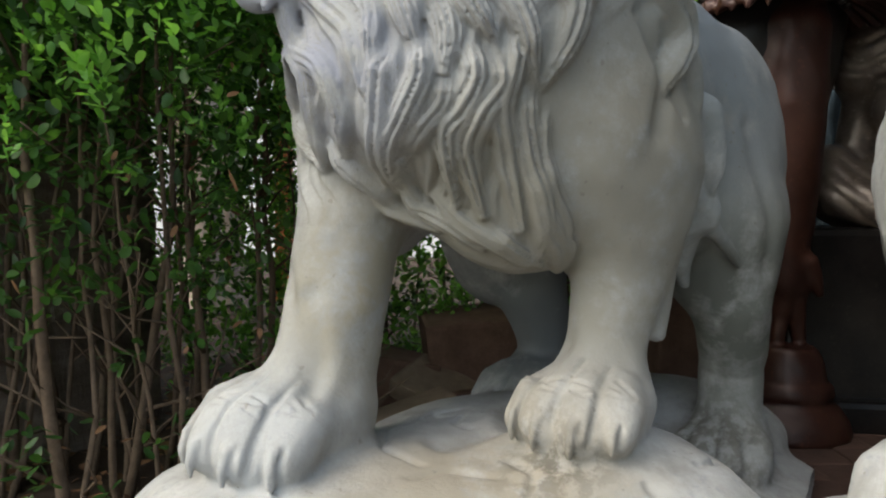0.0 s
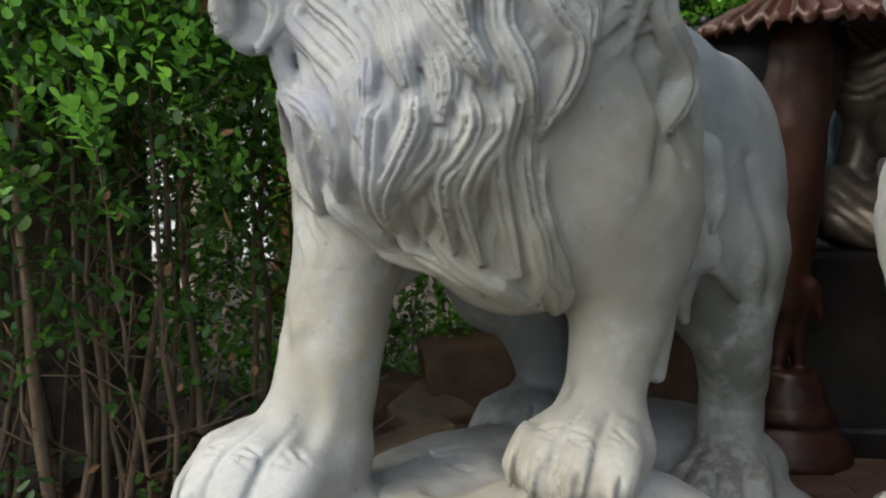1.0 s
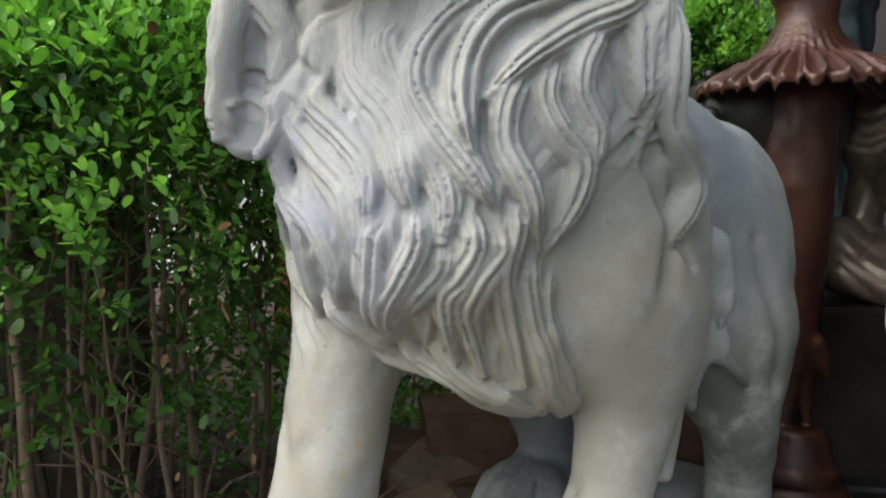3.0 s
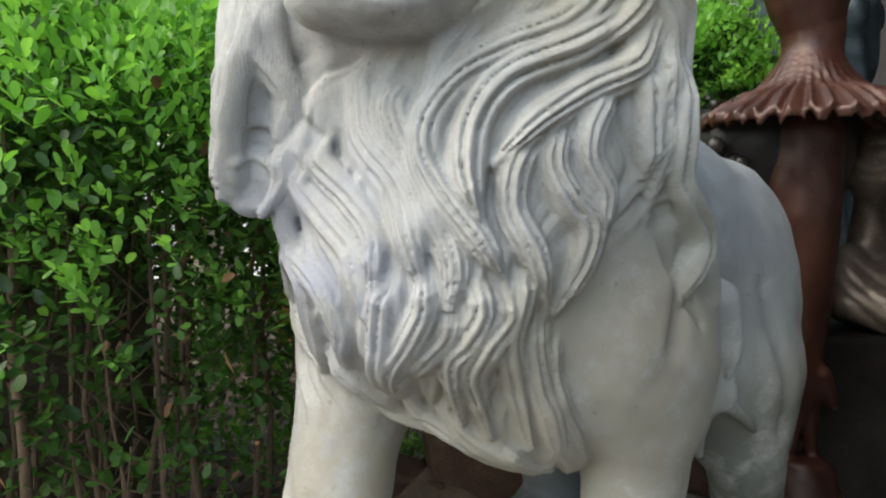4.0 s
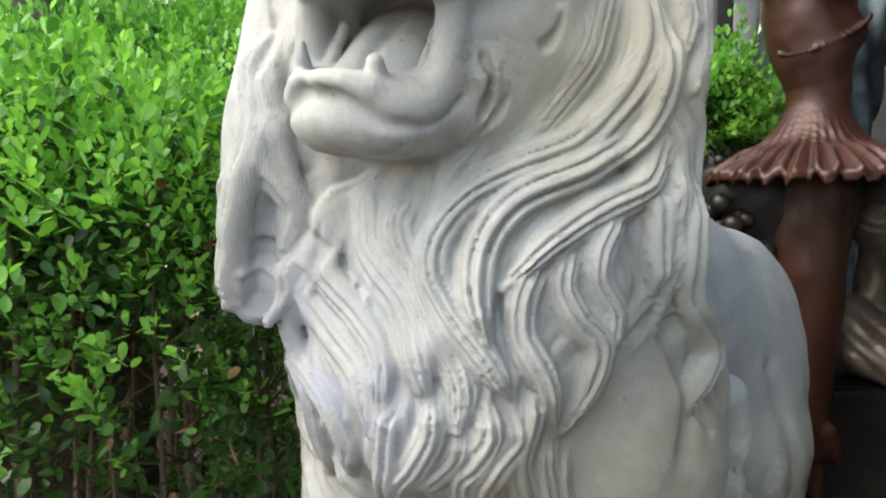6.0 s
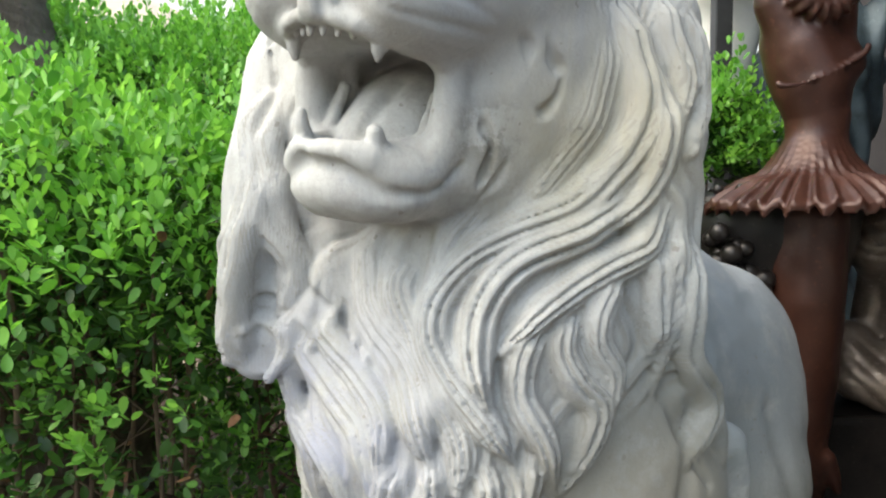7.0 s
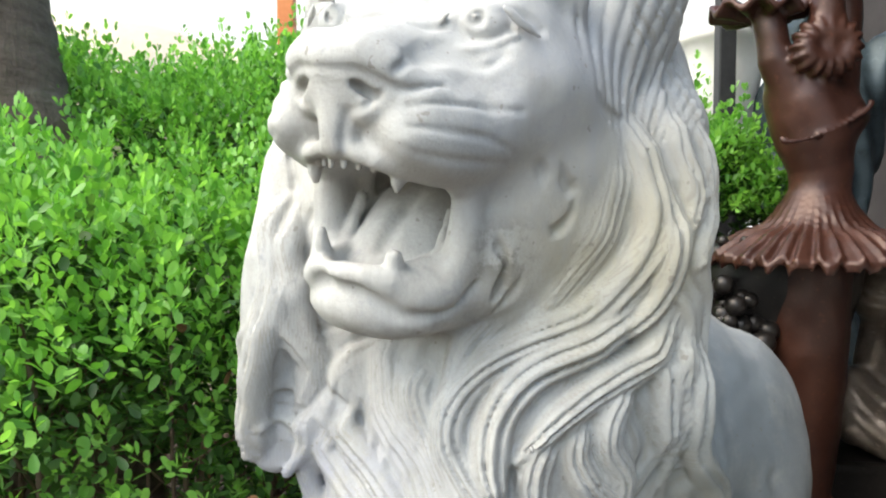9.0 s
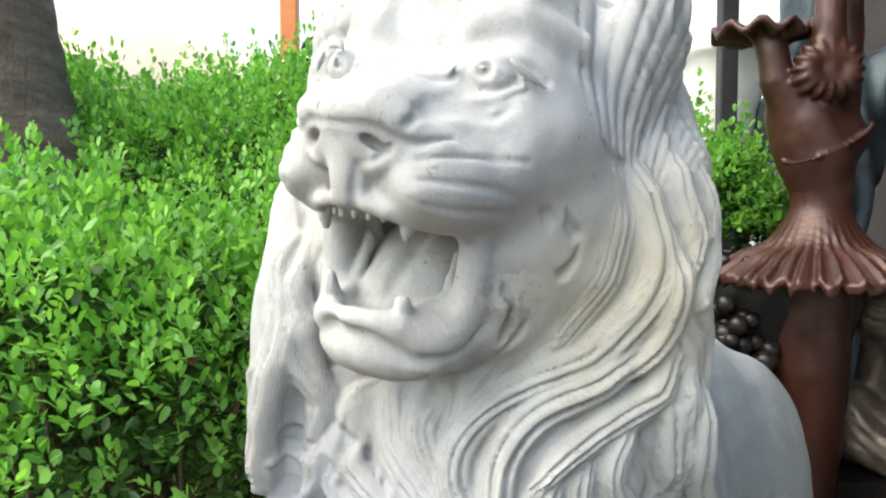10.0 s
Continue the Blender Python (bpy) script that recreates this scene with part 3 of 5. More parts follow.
        g.etch([(s * 0.023, -0.395, -0.12, 0.003), (s * 0.023, -0.39, -0.145, 0.004), (s * 0.016, -0.38, -0.162, 0.003)], 0.006)
        # whisker folds and wrinkles up the side of the nose
        for h, d in ((-0.105, 0.004), (-0.125, 0.0), (-0.142, -0.003)):
            g.etch([(s * 0.078, -0.375, h, 0.001), (s * 0.1, -0.345, h + d, 0.002), (s * 0.122, -0.3, h + 1.5 * d, 0.0014), (s * 0.13, -0.27, h + 2 * d, 0.001)], 0.006)
        for i in range(3):
            u = 0.016 * i
            g.etch([(s * (0.05 + 0.3 * u), -0.37 + u, -0.074 + 0.9 * u, 0.001), (s * (0.064 + 0.3 * u), -0.335 + u, -0.066 + 0.9 * u, 0.0045), (s * (0.078 + 0.2 * u), -0.29 + 0.7 * u, -0.058 + 0.8 * u, 0.004), (s * 0.09, -0.255, -0.045 + 0.5 * u, 0.001)], 0.012)
        g.etch([(s * 0.016, -0.29, 0.02, 0.001), (s * 0.03, -0.28, 0.045, 0.003), (s * 0.045, -0.26, 0.08, 0.003), (s * 0.05, -0.24, 0.1, 0.001)], 0.03)
        # eye: a shallow hollow, the ball with a drilled pupil, a heavy lid drawn out to the side
        x, h = s * 0.093, -0.012
        b = g.ahead(x, h)
        g.egg((x, b - 0.008, h), (0.036, 0.02, 0.023), (0, s * 10, s * 22), 0.008, True)
        g.egg((x, b + 0.0195, h), (0.027, 0.022, 0.022), (0, s * 10, s * 22), 0.002)
        g.limb([(x - s * 0.044, b - 0.008, h - 0.018, 0.003), (x - s * 0.03, b - 0.008, h + 0.006, 0.0045), (x - s * 0.008, b - 0.008, h + 0.023, 0.006), (x + s * 0.016, b - 0.001, h + 0.021, 0.006), (x + s * 0.036, b + 0.013, h + 0.004, 0.005), (x + s * 0.056, b + 0.028, h - 0.01, 0.002)], 0.002)
        g.limb([(x - s * 0.04, b - 0.004, h - 0.02, 0.002), (x - s * 0.01, b + 0.001, h - 0.024, 0.003), (x + s * 0.018, b + 0.009, h - 0.021, 0.003), (x + s * 0.036, b + 0.018, h - 0.01, 0.002)], 0.003)
        g.etch([(x - s * 0.03, b - 0.008, h - 0.006, 0.002), (x - s * 0.01, b - 0.006, h + 0.0155, 0.0035), (x + s * 0.016, b + 0.001, h + 0.014, 0.0035), (x + s * 0.034, b + 0.014, h - 0.002, 0.002)], 0.002)
        g.etch([(x - s * 0.064, b - 0.02, h - 0.03, 0.001), (x - s * 0.048, b - 0.012, h - 0.023, 0.0045), (x - s * 0.034, b - 0.006, h - 0.01, 0.003)], 0.005)
        g.etch([(x - s * 0.04, b - 0.01, h + 0.018, 0.001), (x - s * 0.01, b - 0.008, h + 0.036, 0.003), (x + s * 0.03, b + 0.01, h + 0.03, 0.003), (x + s * 0.06, b + 0.035, h + 0.004, 0.001)], 0.012)
        g.egg((x - s * 0.002, b - 0.001, h + 0.002), (0.0085, 0.006, 0.0085), (0, 0, s * 22), 0.002, True)
        g.egg((x - s * 0.004, b + 0.003, h + 0.004), (0.0038, 0.005, 0.0038), (0, 0, 0), 0.001)
        # ear: a small cup behind a fan of coarse hair
        g.egg((s * 0.182, -0.08, 0.04), (0.042, 0.062, 0.1), (0, s * 10, s * -18), 0.02)
    for s in (-1, 1):
        for i in range(5):                              # deep nicks where the fan meets the cheek
            g.etch([(s * (0.17 + 0.006 * i), -0.19 + 0.012 * i, -0.062 - 0.004 * i, 0.001), (s * (0.182 + 0.006 * i), -0.17 + 0.012 * i, -0.08 - 0.002 * i, 0.0035), (s * (0.192 + 0.005 * i), -0.155 + 0.012 * i, -0.1, 0.001)], 0.004)
        # curls and nicks drawn on cheek and jaw
        for pts in ([(0.148, -0.235, -0.135, 0.001), (0.158, -0.232, -0.15, 0.008), (0.162, -0.23, -0.172, 0.001)],
                    [(0.168, -0.215, -0.135, 0.001), (0.176, -0.21, -0.158, 0.008), (0.186, -0.205, -0.167, 0.008), (0.188, -0.205, -0.155, 0.001)],
                    [(0.19, -0.2, -0.165, 0.002), (0.188, -0.2, -0.195, 0.005), (0.176, -0.205, -0.215, 0.008), (0.164, -0.21, -0.205, 0.001)],
                    [(0.118, -0.24, -0.215, 0.001), (0.122, -0.238, -0.235, 0.0085), (0.13, -0.23, -0.25, 0.005), (0.124, -0.23, -0.285, 0.0085), (0.118, -0.23, -0.3, 0.001)],
                    [(0.15, -0.22, -0.26, 0.001), (0.142, -0.222, -0.29, 0.008), (0.125, -0.23, -0.315, 0.001)],
                    [(0.2, -0.185, -0.23, 0.001), (0.196, -0.19, -0.265, 0.008), (0.18, -0.2, -0.295, 0.001)]):
            g.etch([(s * a, b, h, r) for a, b, h, r in pts], 0.003)


def lion_mane_mass(g):
    g.egg((0.01, -0.03, 0.86), (0.235, 0.2, 0.26), k=0.05)
    g.egg((0.02, 0.0, 1.1), (0.262, 0.2, 0.25), k=0.05)
    g.egg((0.02, 0.03, 1.25), (0.225, 0.18, 0.21), k=0.05)
    g.egg((-0.025, -0.12, 0.72), (0.175, 0.135, 0.16), k=0.05)
    g.egg((0.06, 0.01, 0.6), (0.12, 0.15, 0.165), k=0.04)
    g.egg((-0.15, -0.13, 1.06), (0.085, 0.11, 0.2), k=0.04)
    g.egg((-0.15, -0.16, 0.9), (0.085, 0.1, 0.14), k=0.04)
    # hair beside the far ear
    g.limb([(-0.19, -0.1, 1.43, 0.045), (-0.205, -0.11, 1.33, 0.045), (-0.195, -0.13, 1.24, 0.05)], 0.03)
    # hanging ruff on both cheeks
    g.limb([(-0.175, -0.12, 1.28, 0.05), (-0.195, -0.19, 1.16, 0.05), (-0.2, -0.21, 1.04, 0.058), (-0.205, -0.225, 0.9, 0.056), (-0.19, -0.25, 0.805, 0.028)], 0.03)
    g.limb([(0.225, -0.03, 1.2, 0.05), (0.235, -0.06, 1.05, 0.055), (0.235, -0.03, 0.9, 0.05), (0.24, 0.02, 0.76, 0.03)], 0.04)


def muscles(g):
    """Edges of muscles and folds, drawn on the finished body."""
    for pts in ([(0.3, 0.05, 0.82, 0.003), (0.295, 0.0, 0.72, 0.006), (0.28, -0.02, 0.62, 0.004)], [(0.32, 0.19, 0.82, 0.003), (0.32, 0.21, 0.68, 0.007), (0.3, 0.2, 0.55, 0.005)],
                [(-0.2, -0.18, 0.43, 0.002), (-0.16, -0.23, 0.38, 0.005), (-0.12, -0.25, 0.33, 0.002)],
                [(0.36, 0.36, 0.66, 0.003), (0.37, 0.4, 0.52, 0.006), (0.34, 0.43, 0.42, 0.003)], [(0.1, -0.02, 0.36, 0.002), (0.13, -0.03, 0.28, 0.004)],
                [(-0.13, -0.25, 0.42, 0.002), (-0.1, -0.24, 0.34, 0.004), (-0.1, -0.26, 0.29, 0.002)]):
        g.etch(pts, 0.03)


def shoulder_tuft(g):
    """A tuft of the mane that hangs over the shoulder, and small ones at the elbow."""
    for i in range(4):
        u = 0.014 * i
        g.etch([(0.262 + 0.4 * u, -0.04 + u, 0.84 - u, 0.004), (0.27 + 0.3 * u, 0.0 + u, 0.77 - u, 0.011), (0.285, 0.045 + 0.8 * u, 0.71 - u, 0.011), (0.29, 0.085 + 0.4 * u, 0.655 - 0.4 * u, 0.003)], 0.004, True)
    g.etch([(0.25, -0.06, 0.8, 0.004), (0.262, -0.01, 0.72, 0.009), (0.275, 0.04, 0.64, 0.003)], 0.012)
    for i in range(3):
        u = 0.012 * i
        g.etch([(0.3, 0.17 + u, 0.62, 0.003), (0.3, 0.185 + u, 0.57, 0.009), (0.295, 0.19 + u, 0.52 + 0.3 * u, 0.002)], 0.004, True)
    g.etch([(0.3, 0.24, 0.66, 0.003), (0.3, 0.25, 0.56, 0.009), (0.29, 0.24, 0.5, 0.004)], 0.014)


def neck_folds(g):
    """The fold between neck and hanging ruff, and furrows that sweep down the front of the neck."""
    for u in (0.0, 0.016):
        g.etch([(-0.075 - u, -0.27, 0.975, 0.01), (-0.115 - u, -0.28, 0.92, 0.02), (-0.135 - u, -0.28, 0.86, 0.022), (-0.14 - u, -0.29, 0.8, 0.012)], 0.018)
    for i in range(7):
        u = 0.024 * i
        g.etch([(-0.06 + u, -0.3, 0.93, 0.001), (-0.085 + u, -0.3, 0.86, 0.0045), (-0.078 + u, -0.3, 0.8, 0.006), (-0.045 + u, -0.29, 0.73, 0.006), (-0.03 + u, -0.28, 0.67, 0.002)], 0.008)


def comb(g):
    """Fine combed hair all over the mane, under the locks."""
    s, (x, y, z) = g.box((-0.4, -0.42, 0.45), (0.4, 0.12, 1.42))
    az = np.arctan2(x - AXIS[0], -(y - AXIS[1]))
    face = np.clip((z - 0.95) / 0.02, 0, 1) * np.clip((1.15 - np.abs(az - 0.1)) / 0.2, 0, 1)
    mask = (1 - face) * np.clip((z - 0.48) / 0.06, 0, 1) * np.clip((0.1 - y) / 0.08, 0, 1)
    shoulder = np.clip((0.8 - z) / 0.06, 0, 1) * np.clip((az - 0.75) / 0.15, 0, 1)
    mask = mask * (1 - shoulder)
    flow = az * 30 + 5.0 * np.sin(z * 17 + 2.0 * az) + 2.0 * np.sin(z * 41 - 3 * az)
    g.d[s] += (mask * (0.0028 * np.sin(flow) + 0.0012 * np.sin(2.3 * flow + 1.0))).astype(np.float32)
    for side in (-1, 1):                                # coarse hair that fans up over each ear
        a = side * (x - AXIS[0] - 0.015)
        lift = 0.025 * side
        near = np.clip((0.125 - np.sqrt((a - 0.205) ** 2 + (y + 0.1) ** 2 + ((z - 1.33 + lift) * 0.85) ** 2)) / 0.03, 0, 1)
        u, h = 0.866 * a + 0.5 * y, z - 1.1 + lift
        turn = np.arctan2(u - 0.1 - 0.6 * np.clip(h - 0.12, 0, 1) ** 2, h)
        ridge = np.sqrt(np.abs(np.sin(turn * 44 + 3.0 * np.sin(9 * h + 6 * a)))) - 0.62
        g.d[s] -= (near * 0.005 * ridge).astype(np.float32)
    g.strand[s] = np.where(mask > 0.3, flow * 0.0022, 0).astype(np.float32)


def lion_locks(g):
    # carved hair, from the cheeks down to the fringe of the bib
    g.lock(AXIS, [(66, 1.043, 0.017), (53, 0.987, 0.022), (35, 0.959, 0.022), (21, 0.929, 0.021), (12, 0.887, 0.022), (11, 0.844, 0.022), (17, 0.801, 0.021), (27, 0.753, 0.019), (33, 0.719, 0.008)], 0.022, 3.1, 0.0)
    g.lock(AXIS, [(72, 1.008, 0.020), (54, 0.959, 0.024), (35, 0.924, 0.024), (26, 0.880, 0.024), (24, 0.832, 0.022), (27, 0.780, 0.008)], 0.027, 3.8, 1.7)
    g.lock(AXIS, [(78, 1.010, 0.019), (72, 0.943, 0.023), (57, 0.911, 0.023), (43, 0.876, 0.020), (32, 0.835, 0.008)], 0.024, 3.8, 3.4)
    g.lock(AXIS, [(45, 0.874, 0.016), (38, 0.832, 0.020), (37, 0.783, 0.020), (44, 0.734, 0.018), (50, 0.671, 0.007)], 0.020, 3.8, 5.1)
    g.lock(AXIS, [(55, 0.892, 0.017), (49, 0.844, 0.021), (54, 0.801, 0.022), (62, 0.770, 0.022), (62, 0.724, 0.020), (54, 0.670, 0.008)], 0.020, 3.8, 0.5)
    g.lock(AXIS, [(70, 0.932, 0.017), (61, 0.887, 0.020), (60, 0.844, 0.020), (66, 0.801, 0.019), (64, 0.744, 0.007)], 0.017, 3.8, 2.2)
    g.lock(AXIS, [(75, 0.973, 0.016), (77, 0.914, 0.021), (78, 0.864, 0.019), (79, 0.826, 0.007)], 0.020, 3.8, 3.9)
    g.lock(AXIS, [(81, 1.000, 0.013), (80, 0.926, 0.016), (83, 0.845, 0.015), (85, 0.773, 0.006)], 0.017, 3.1, 5.6)
    g.lock(AXIS, [(86, 0.978, 0.013), (84, 0.896, 0.017), (90, 0.813, 0.017), (101, 0.749, 0.016), (98, 0.674, 0.006)], 0.022, 3.1, 1.0)
    g.lock(AXIS, [(-29, 0.873, 0.020), (-28, 0.836, 0.025), (-15, 0.794, 0.024), (-5, 0.751, 0.021), (-4, 0.692, 0.008)], 0.017, 3.8, 2.7)
    g.lock(AXIS, [(-22, 0.966, 0.024), (-20, 0.922, 0.030), (-17, 0.865, 0.029), (-1, 0.807, 0.028), (6, 0.753, 0.025), (9, 0.713, 0.010)], 0.014, 4.7, 4.4)
    g.lock(AXIS, [(-0, 0.939, 0.021), (-2, 0.895, 0.027), (4, 0.844, 0.026), (12, 0.789, 0.026), (19, 0.729, 0.023), (18, 0.680, 0.009)], 0.014, 4.7, 6.1)
    g.lock(AXIS, [(-30, 0.860, 0.018), (-34, 0.813, 0.022), (-25, 0.774, 0.022), (-13, 0.731, 0.019), (-9, 0.668, 0.007)], 0.016, 3.1, 1.6)
    g.lock(AXIS, [(-35, 0.833, 0.015), (-0.166, -0.228, 0.785, 0.020), (-41, 0.729, 0.020), (-25, 0.695, 0.019), (-22, 0.641, 0.017), (-32, 0.596, 0.007)], 0.016, 3.1, 3.3)
    g.lock(AXIS, [(-0.182, -0.227, 0.763, 0.015), (-42, 0.721, 0.018), (-36, 0.689, 0.018), (-42, 0.627, 0.017), (-50, 0.578, 0.007)], 0.016, 3.1, 5.0)
    g.lock(AXIS, [(-0.193, -0.222, 0.727, 0.014), (-63, 0.672, 0.018), (-63, 0.625, 0.017), (-52, 0.581, 0.006)], 0.016, 3.1, 0.4)
    g.lock(AXIS, [(0, 0.721, 0.015), (-3, 0.675, 0.019), (-6, 0.633, 0.019), (-11, 0.602, 0.018), (-29, 0.550, 0.007)], 0.020, 3.1, 2.1)
    g.lock(AXIS, [(9, 0.722, 0.014), (11, 0.680, 0.018), (5, 0.638, 0.019), (-6, 0.599, 0.017), (-17, 0.558, 0.007)], 0.020, 3.1, 3.8)
    g.lock(AXIS, [(17, 0.704, 0.011), (17, 0.652, 0.015), (8, 0.616, 0.014), (-4, 0.586, 0.005)], 0.017, 3.1, 5.5)
    g.lock(AXIS, [(23, 0.729, 0.014), (28, 0.679, 0.018), (23, 0.637, 0.019), (17, 0.608, 0.017), (17, 0.530, 0.007)], 0.020, 3.1, 0.9)
    g.lock(AXIS, [(33, 0.716, 0.016), (37, 0.670, 0.021), (30, 0.631, 0.021), (25, 0.588, 0.019), (33, 0.516, 0.008)], 0.022, 3.1, 2.6)
    g.lock(AXIS, [(41, 0.740, 0.015), (41, 0.689, 0.018), (38, 0.638, 0.019), (44, 0.576, 0.017), (56, 0.500, 0.007)], 0.020, 3.1, 4.3)
    g.lock(AXIS, [(50, 0.681, 0.015), (48, 0.634, 0.019), (54, 0.576, 0.019), (63, 0.529, 0.018), (78, 0.463, 0.007)], 0.020, 3.1, 6.0)
    g.lock(AXIS, [(58, 0.659, 0.012), (56, 0.611, 0.015), (64, 0.552, 0.016), (79, 0.499, 0.015), (91, 0.457, 0.006)], 0.017, 3.1, 1.4)
    g.lock(AXIS, [(-39, 1.064, 0.019), (-38, 1.000, 0.024), (-39, 0.933, 0.024), (-42, 0.868, 0.022), (-43, 0.803, 0.009)], 0.020, 3.8, 3.1)
    g.lock(AXIS, [(-37, 1.033, 0.018), (-37, 0.973, 0.022), (-36, 0.919, 0.020), (-37, 0.873, 0.008)], 0.020, 3.8, 4.8)
    g.lock(AXIS, [(-36, 0.873, 0.013), (-37, 0.833, 0.016), (-38, 0.785, 0.006)], 0.017, 3.1, 0.2)
    g.lock(AXIS, [(-34, 0.866, 0.010), (-36, 0.827, 0.013), (-0.176, -0.255, 0.779, 0.005)], 0.016, 3.1, 1.9)
    g.lock(AXIS, [(83, 1.249, 0.015), (79, 1.182, 0.018), (80, 1.124, 0.016), (77, 1.079, 0.006)], 0.017, 3.1, 3.6)
    g.lock(AXIS, [(85, 1.235, 0.014), (87, 1.169, 0.017), (87, 1.103, 0.016), (79, 1.048, 0.006)], 0.017, 3.1, 5.3)
    g.lock(AXIS, [(65, 1.226, 0.020), (69, 1.156, 0.026), (70, 1.093, 0.025), (66, 1.035, 0.026), (56, 0.983, 0.023), (38, 0.935, 0.009)], 0.020, 3.8, 0.8)
    g.lock(AXIS, [(62, 1.199, 0.019), (60, 1.138, 0.025), (57, 1.076, 0.025), (50, 1.032, 0.023), (39, 0.985, 0.009)], 0.010, 4.7, 2.5)
    g.lock(AXIS, [(73, 1.150, 0.017), (73, 1.074, 0.021), (71, 1.009, 0.019), (61, 0.957, 0.007)], 0.020, 3.8, 4.2)
    g.lock(AXIS, [(27, 0.997, 0.016), (15, 0.951, 0.020), (8, 0.887, 0.007)], 0.013, 3.1, 4.7)
    g.lock(AXIS, [(-42, 1.122, 0.013), (-41, 1.080, 0.017), (-39, 1.031, 0.017), (-40, 0.961, 0.017), (-40, 0.898, 0.015), (-45, 0.831, 0.006)], 0.017, 3.1, 0.6)
    g.lock(AXIS, [(-40, 1.115, 0.016), (-38, 1.059, 0.020), (-36, 0.997, 0.020), (-37, 0.927, 0.018), (-39, 0.862, 0.007)], 0.017, 3.1, 2.3)
    g.lock(AXIS, [(-0.139, -0.197, 0.623, 0.011), (-0.104, -0.182, 0.581, 0.014), (-0.077, -0.154, 0.552, 0.013), (-0.053, -0.108, 0.520, 0.005)], 0.016, 2.4, 4.0)
    g.lock(AXIS, [(-0.036, -0.176, 0.565, 0.012), (-0.022, -0.128, 0.529, 0.016), (0.027, -0.123, 0.499, 0.014), (0.056, -0.098, 0.469, 0.006)], 0.016, 2.4, 5.7)
    g.lock(AXIS, [(0.012, -0.156, 0.550, 0.012), (0.045, -0.126, 0.507, 0.016), (0.081, -0.098, 0.477, 0.014), (0.101, -0.051, 0.449, 0.006)], 0.016, 2.4, 1.1)
    g.lock(AXIS, [(0.072, -0.130, 0.514, 0.011), (0.094, -0.092, 0.477, 0.014), (0.115, -0.027, 0.444, 0.005)], 0.016, 2.4, 2.8)
    g.lock(AXIS, [(0.142, -0.121, 0.570, 0.012), (0.143, -0.092, 0.514, 0.015), (0.144, -0.038, 0.469, 0.014), (0.129, 0.006, 0.436, 0.006)], 0.016, 2.4, 4.5)
    g.lock(AXIS, [(0.164, -0.070, 0.514, 0.010), (0.160, -0.029, 0.469, 0.012), (0.142, -0.002, 0.442, 0.005)], 0.013, 2.4, 6.2)
    g.lock(AXIS, [(-0.098, -0.152, 0.552, 0.012), (-0.065, -0.119, 0.522, 0.015), (-0.012, -0.101, 0.494, 0.005)], 0.016, 2.4, 1.7)


def lion_mesh(f=1.0):
    """f: how much coarser than the finest grid, which is kept for the face and the mane."""
    g = Block(steps((-0.42, -0.28, 0.005 * f), (-0.28, 0.32, 0.0031 * f), (0.32, 0.42, 0.005 * f)), steps((-0.52, -0.42, 0.005 * f), (-0.42, 0.08, 0.003 * f), (0.08, 0.98, 0.008 * f)),
              steps((-0.04, 0.2, 0.005 * f), (0.2, 0.46, 0.0045 * f), (0.46, 1.46, 0.003 * f)))
    lion_body(g)
    lion_base(g)
    paw(g, -0.16, -0.25, 0.195, 1.04, -2)
    paw(g, 0.178, -0.02, 0.215, 0.92, -4)
    paw(g, 0.275, 0.48, 0.035, 0.9, 0)
    paw(g, -0.08, 0.37, 0.13, 0.9, 0)
    lion_mane_mass(g)
    lion_head(g)
    muscles(g)
    shoulder_tuft(g)
    neck_folds(g)
    comb(g)
    g.base = g.d.copy()
    lion_locks(g)
    g.roughen(0.0011, 38.0)
    g.roughen(0.0005, 97.0, 2.0)
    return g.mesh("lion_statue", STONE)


LION = pose(0.05, 1.10, 0.0, 0, 0, -30)
lion = tagged(new("lion_statue", lion_mesh()), "weathered white stone lion with an open mouth on a rock base", "statue")
lion.matrix_world = LION

# ---- builders ----


def part(name, bm, mat, parent=None, label="", smooth=False):
    me = bpy.data.meshes.new(name)
    if smooth:
        for f in bm.faces:
            f.smooth = True
    bm.to_mesh(me)
    bm.free()
    me.materials.append(mat)
    ob = new(name, me)
    if parent is not None:
        ob.parent = parent
    if label:
        ob["label"] = label
    return ob


def raw_mesh(name, v, faces, mat, smooth=False):
    me = bpy.data.meshes.new(name)
    me.from_pydata(v, [], faces)
    me.update()
    if smooth:
        me.polygons.foreach_set("use_smooth", np.ones(len(me.polygons), bool))
    me.materials.append(mat)
    return me


def slab(size, bevel=0.006, jitter=0.0, seed=0):
    """A block with worn edges, its base at z = 0."""
    bm = bmesh.new()
    bmesh.ops.create_cube(bm, size=1)
    bmesh.ops.scale(bm, vec=size, verts=bm.verts)
    bmesh.ops.translate(bm, vec=(0, 0, size[2] / 2), verts=bm.verts)
    rng = random.Random(seed)
    for v in bm.verts:
        v.co += Vector([rng.uniform(-jitter, jitter) for _ in range(3)])
    bmesh.ops.bevel(bm, geom=bm.edges[:], offset=bevel, segments=2, affect="EDGES", profile=0.6)
    return bm


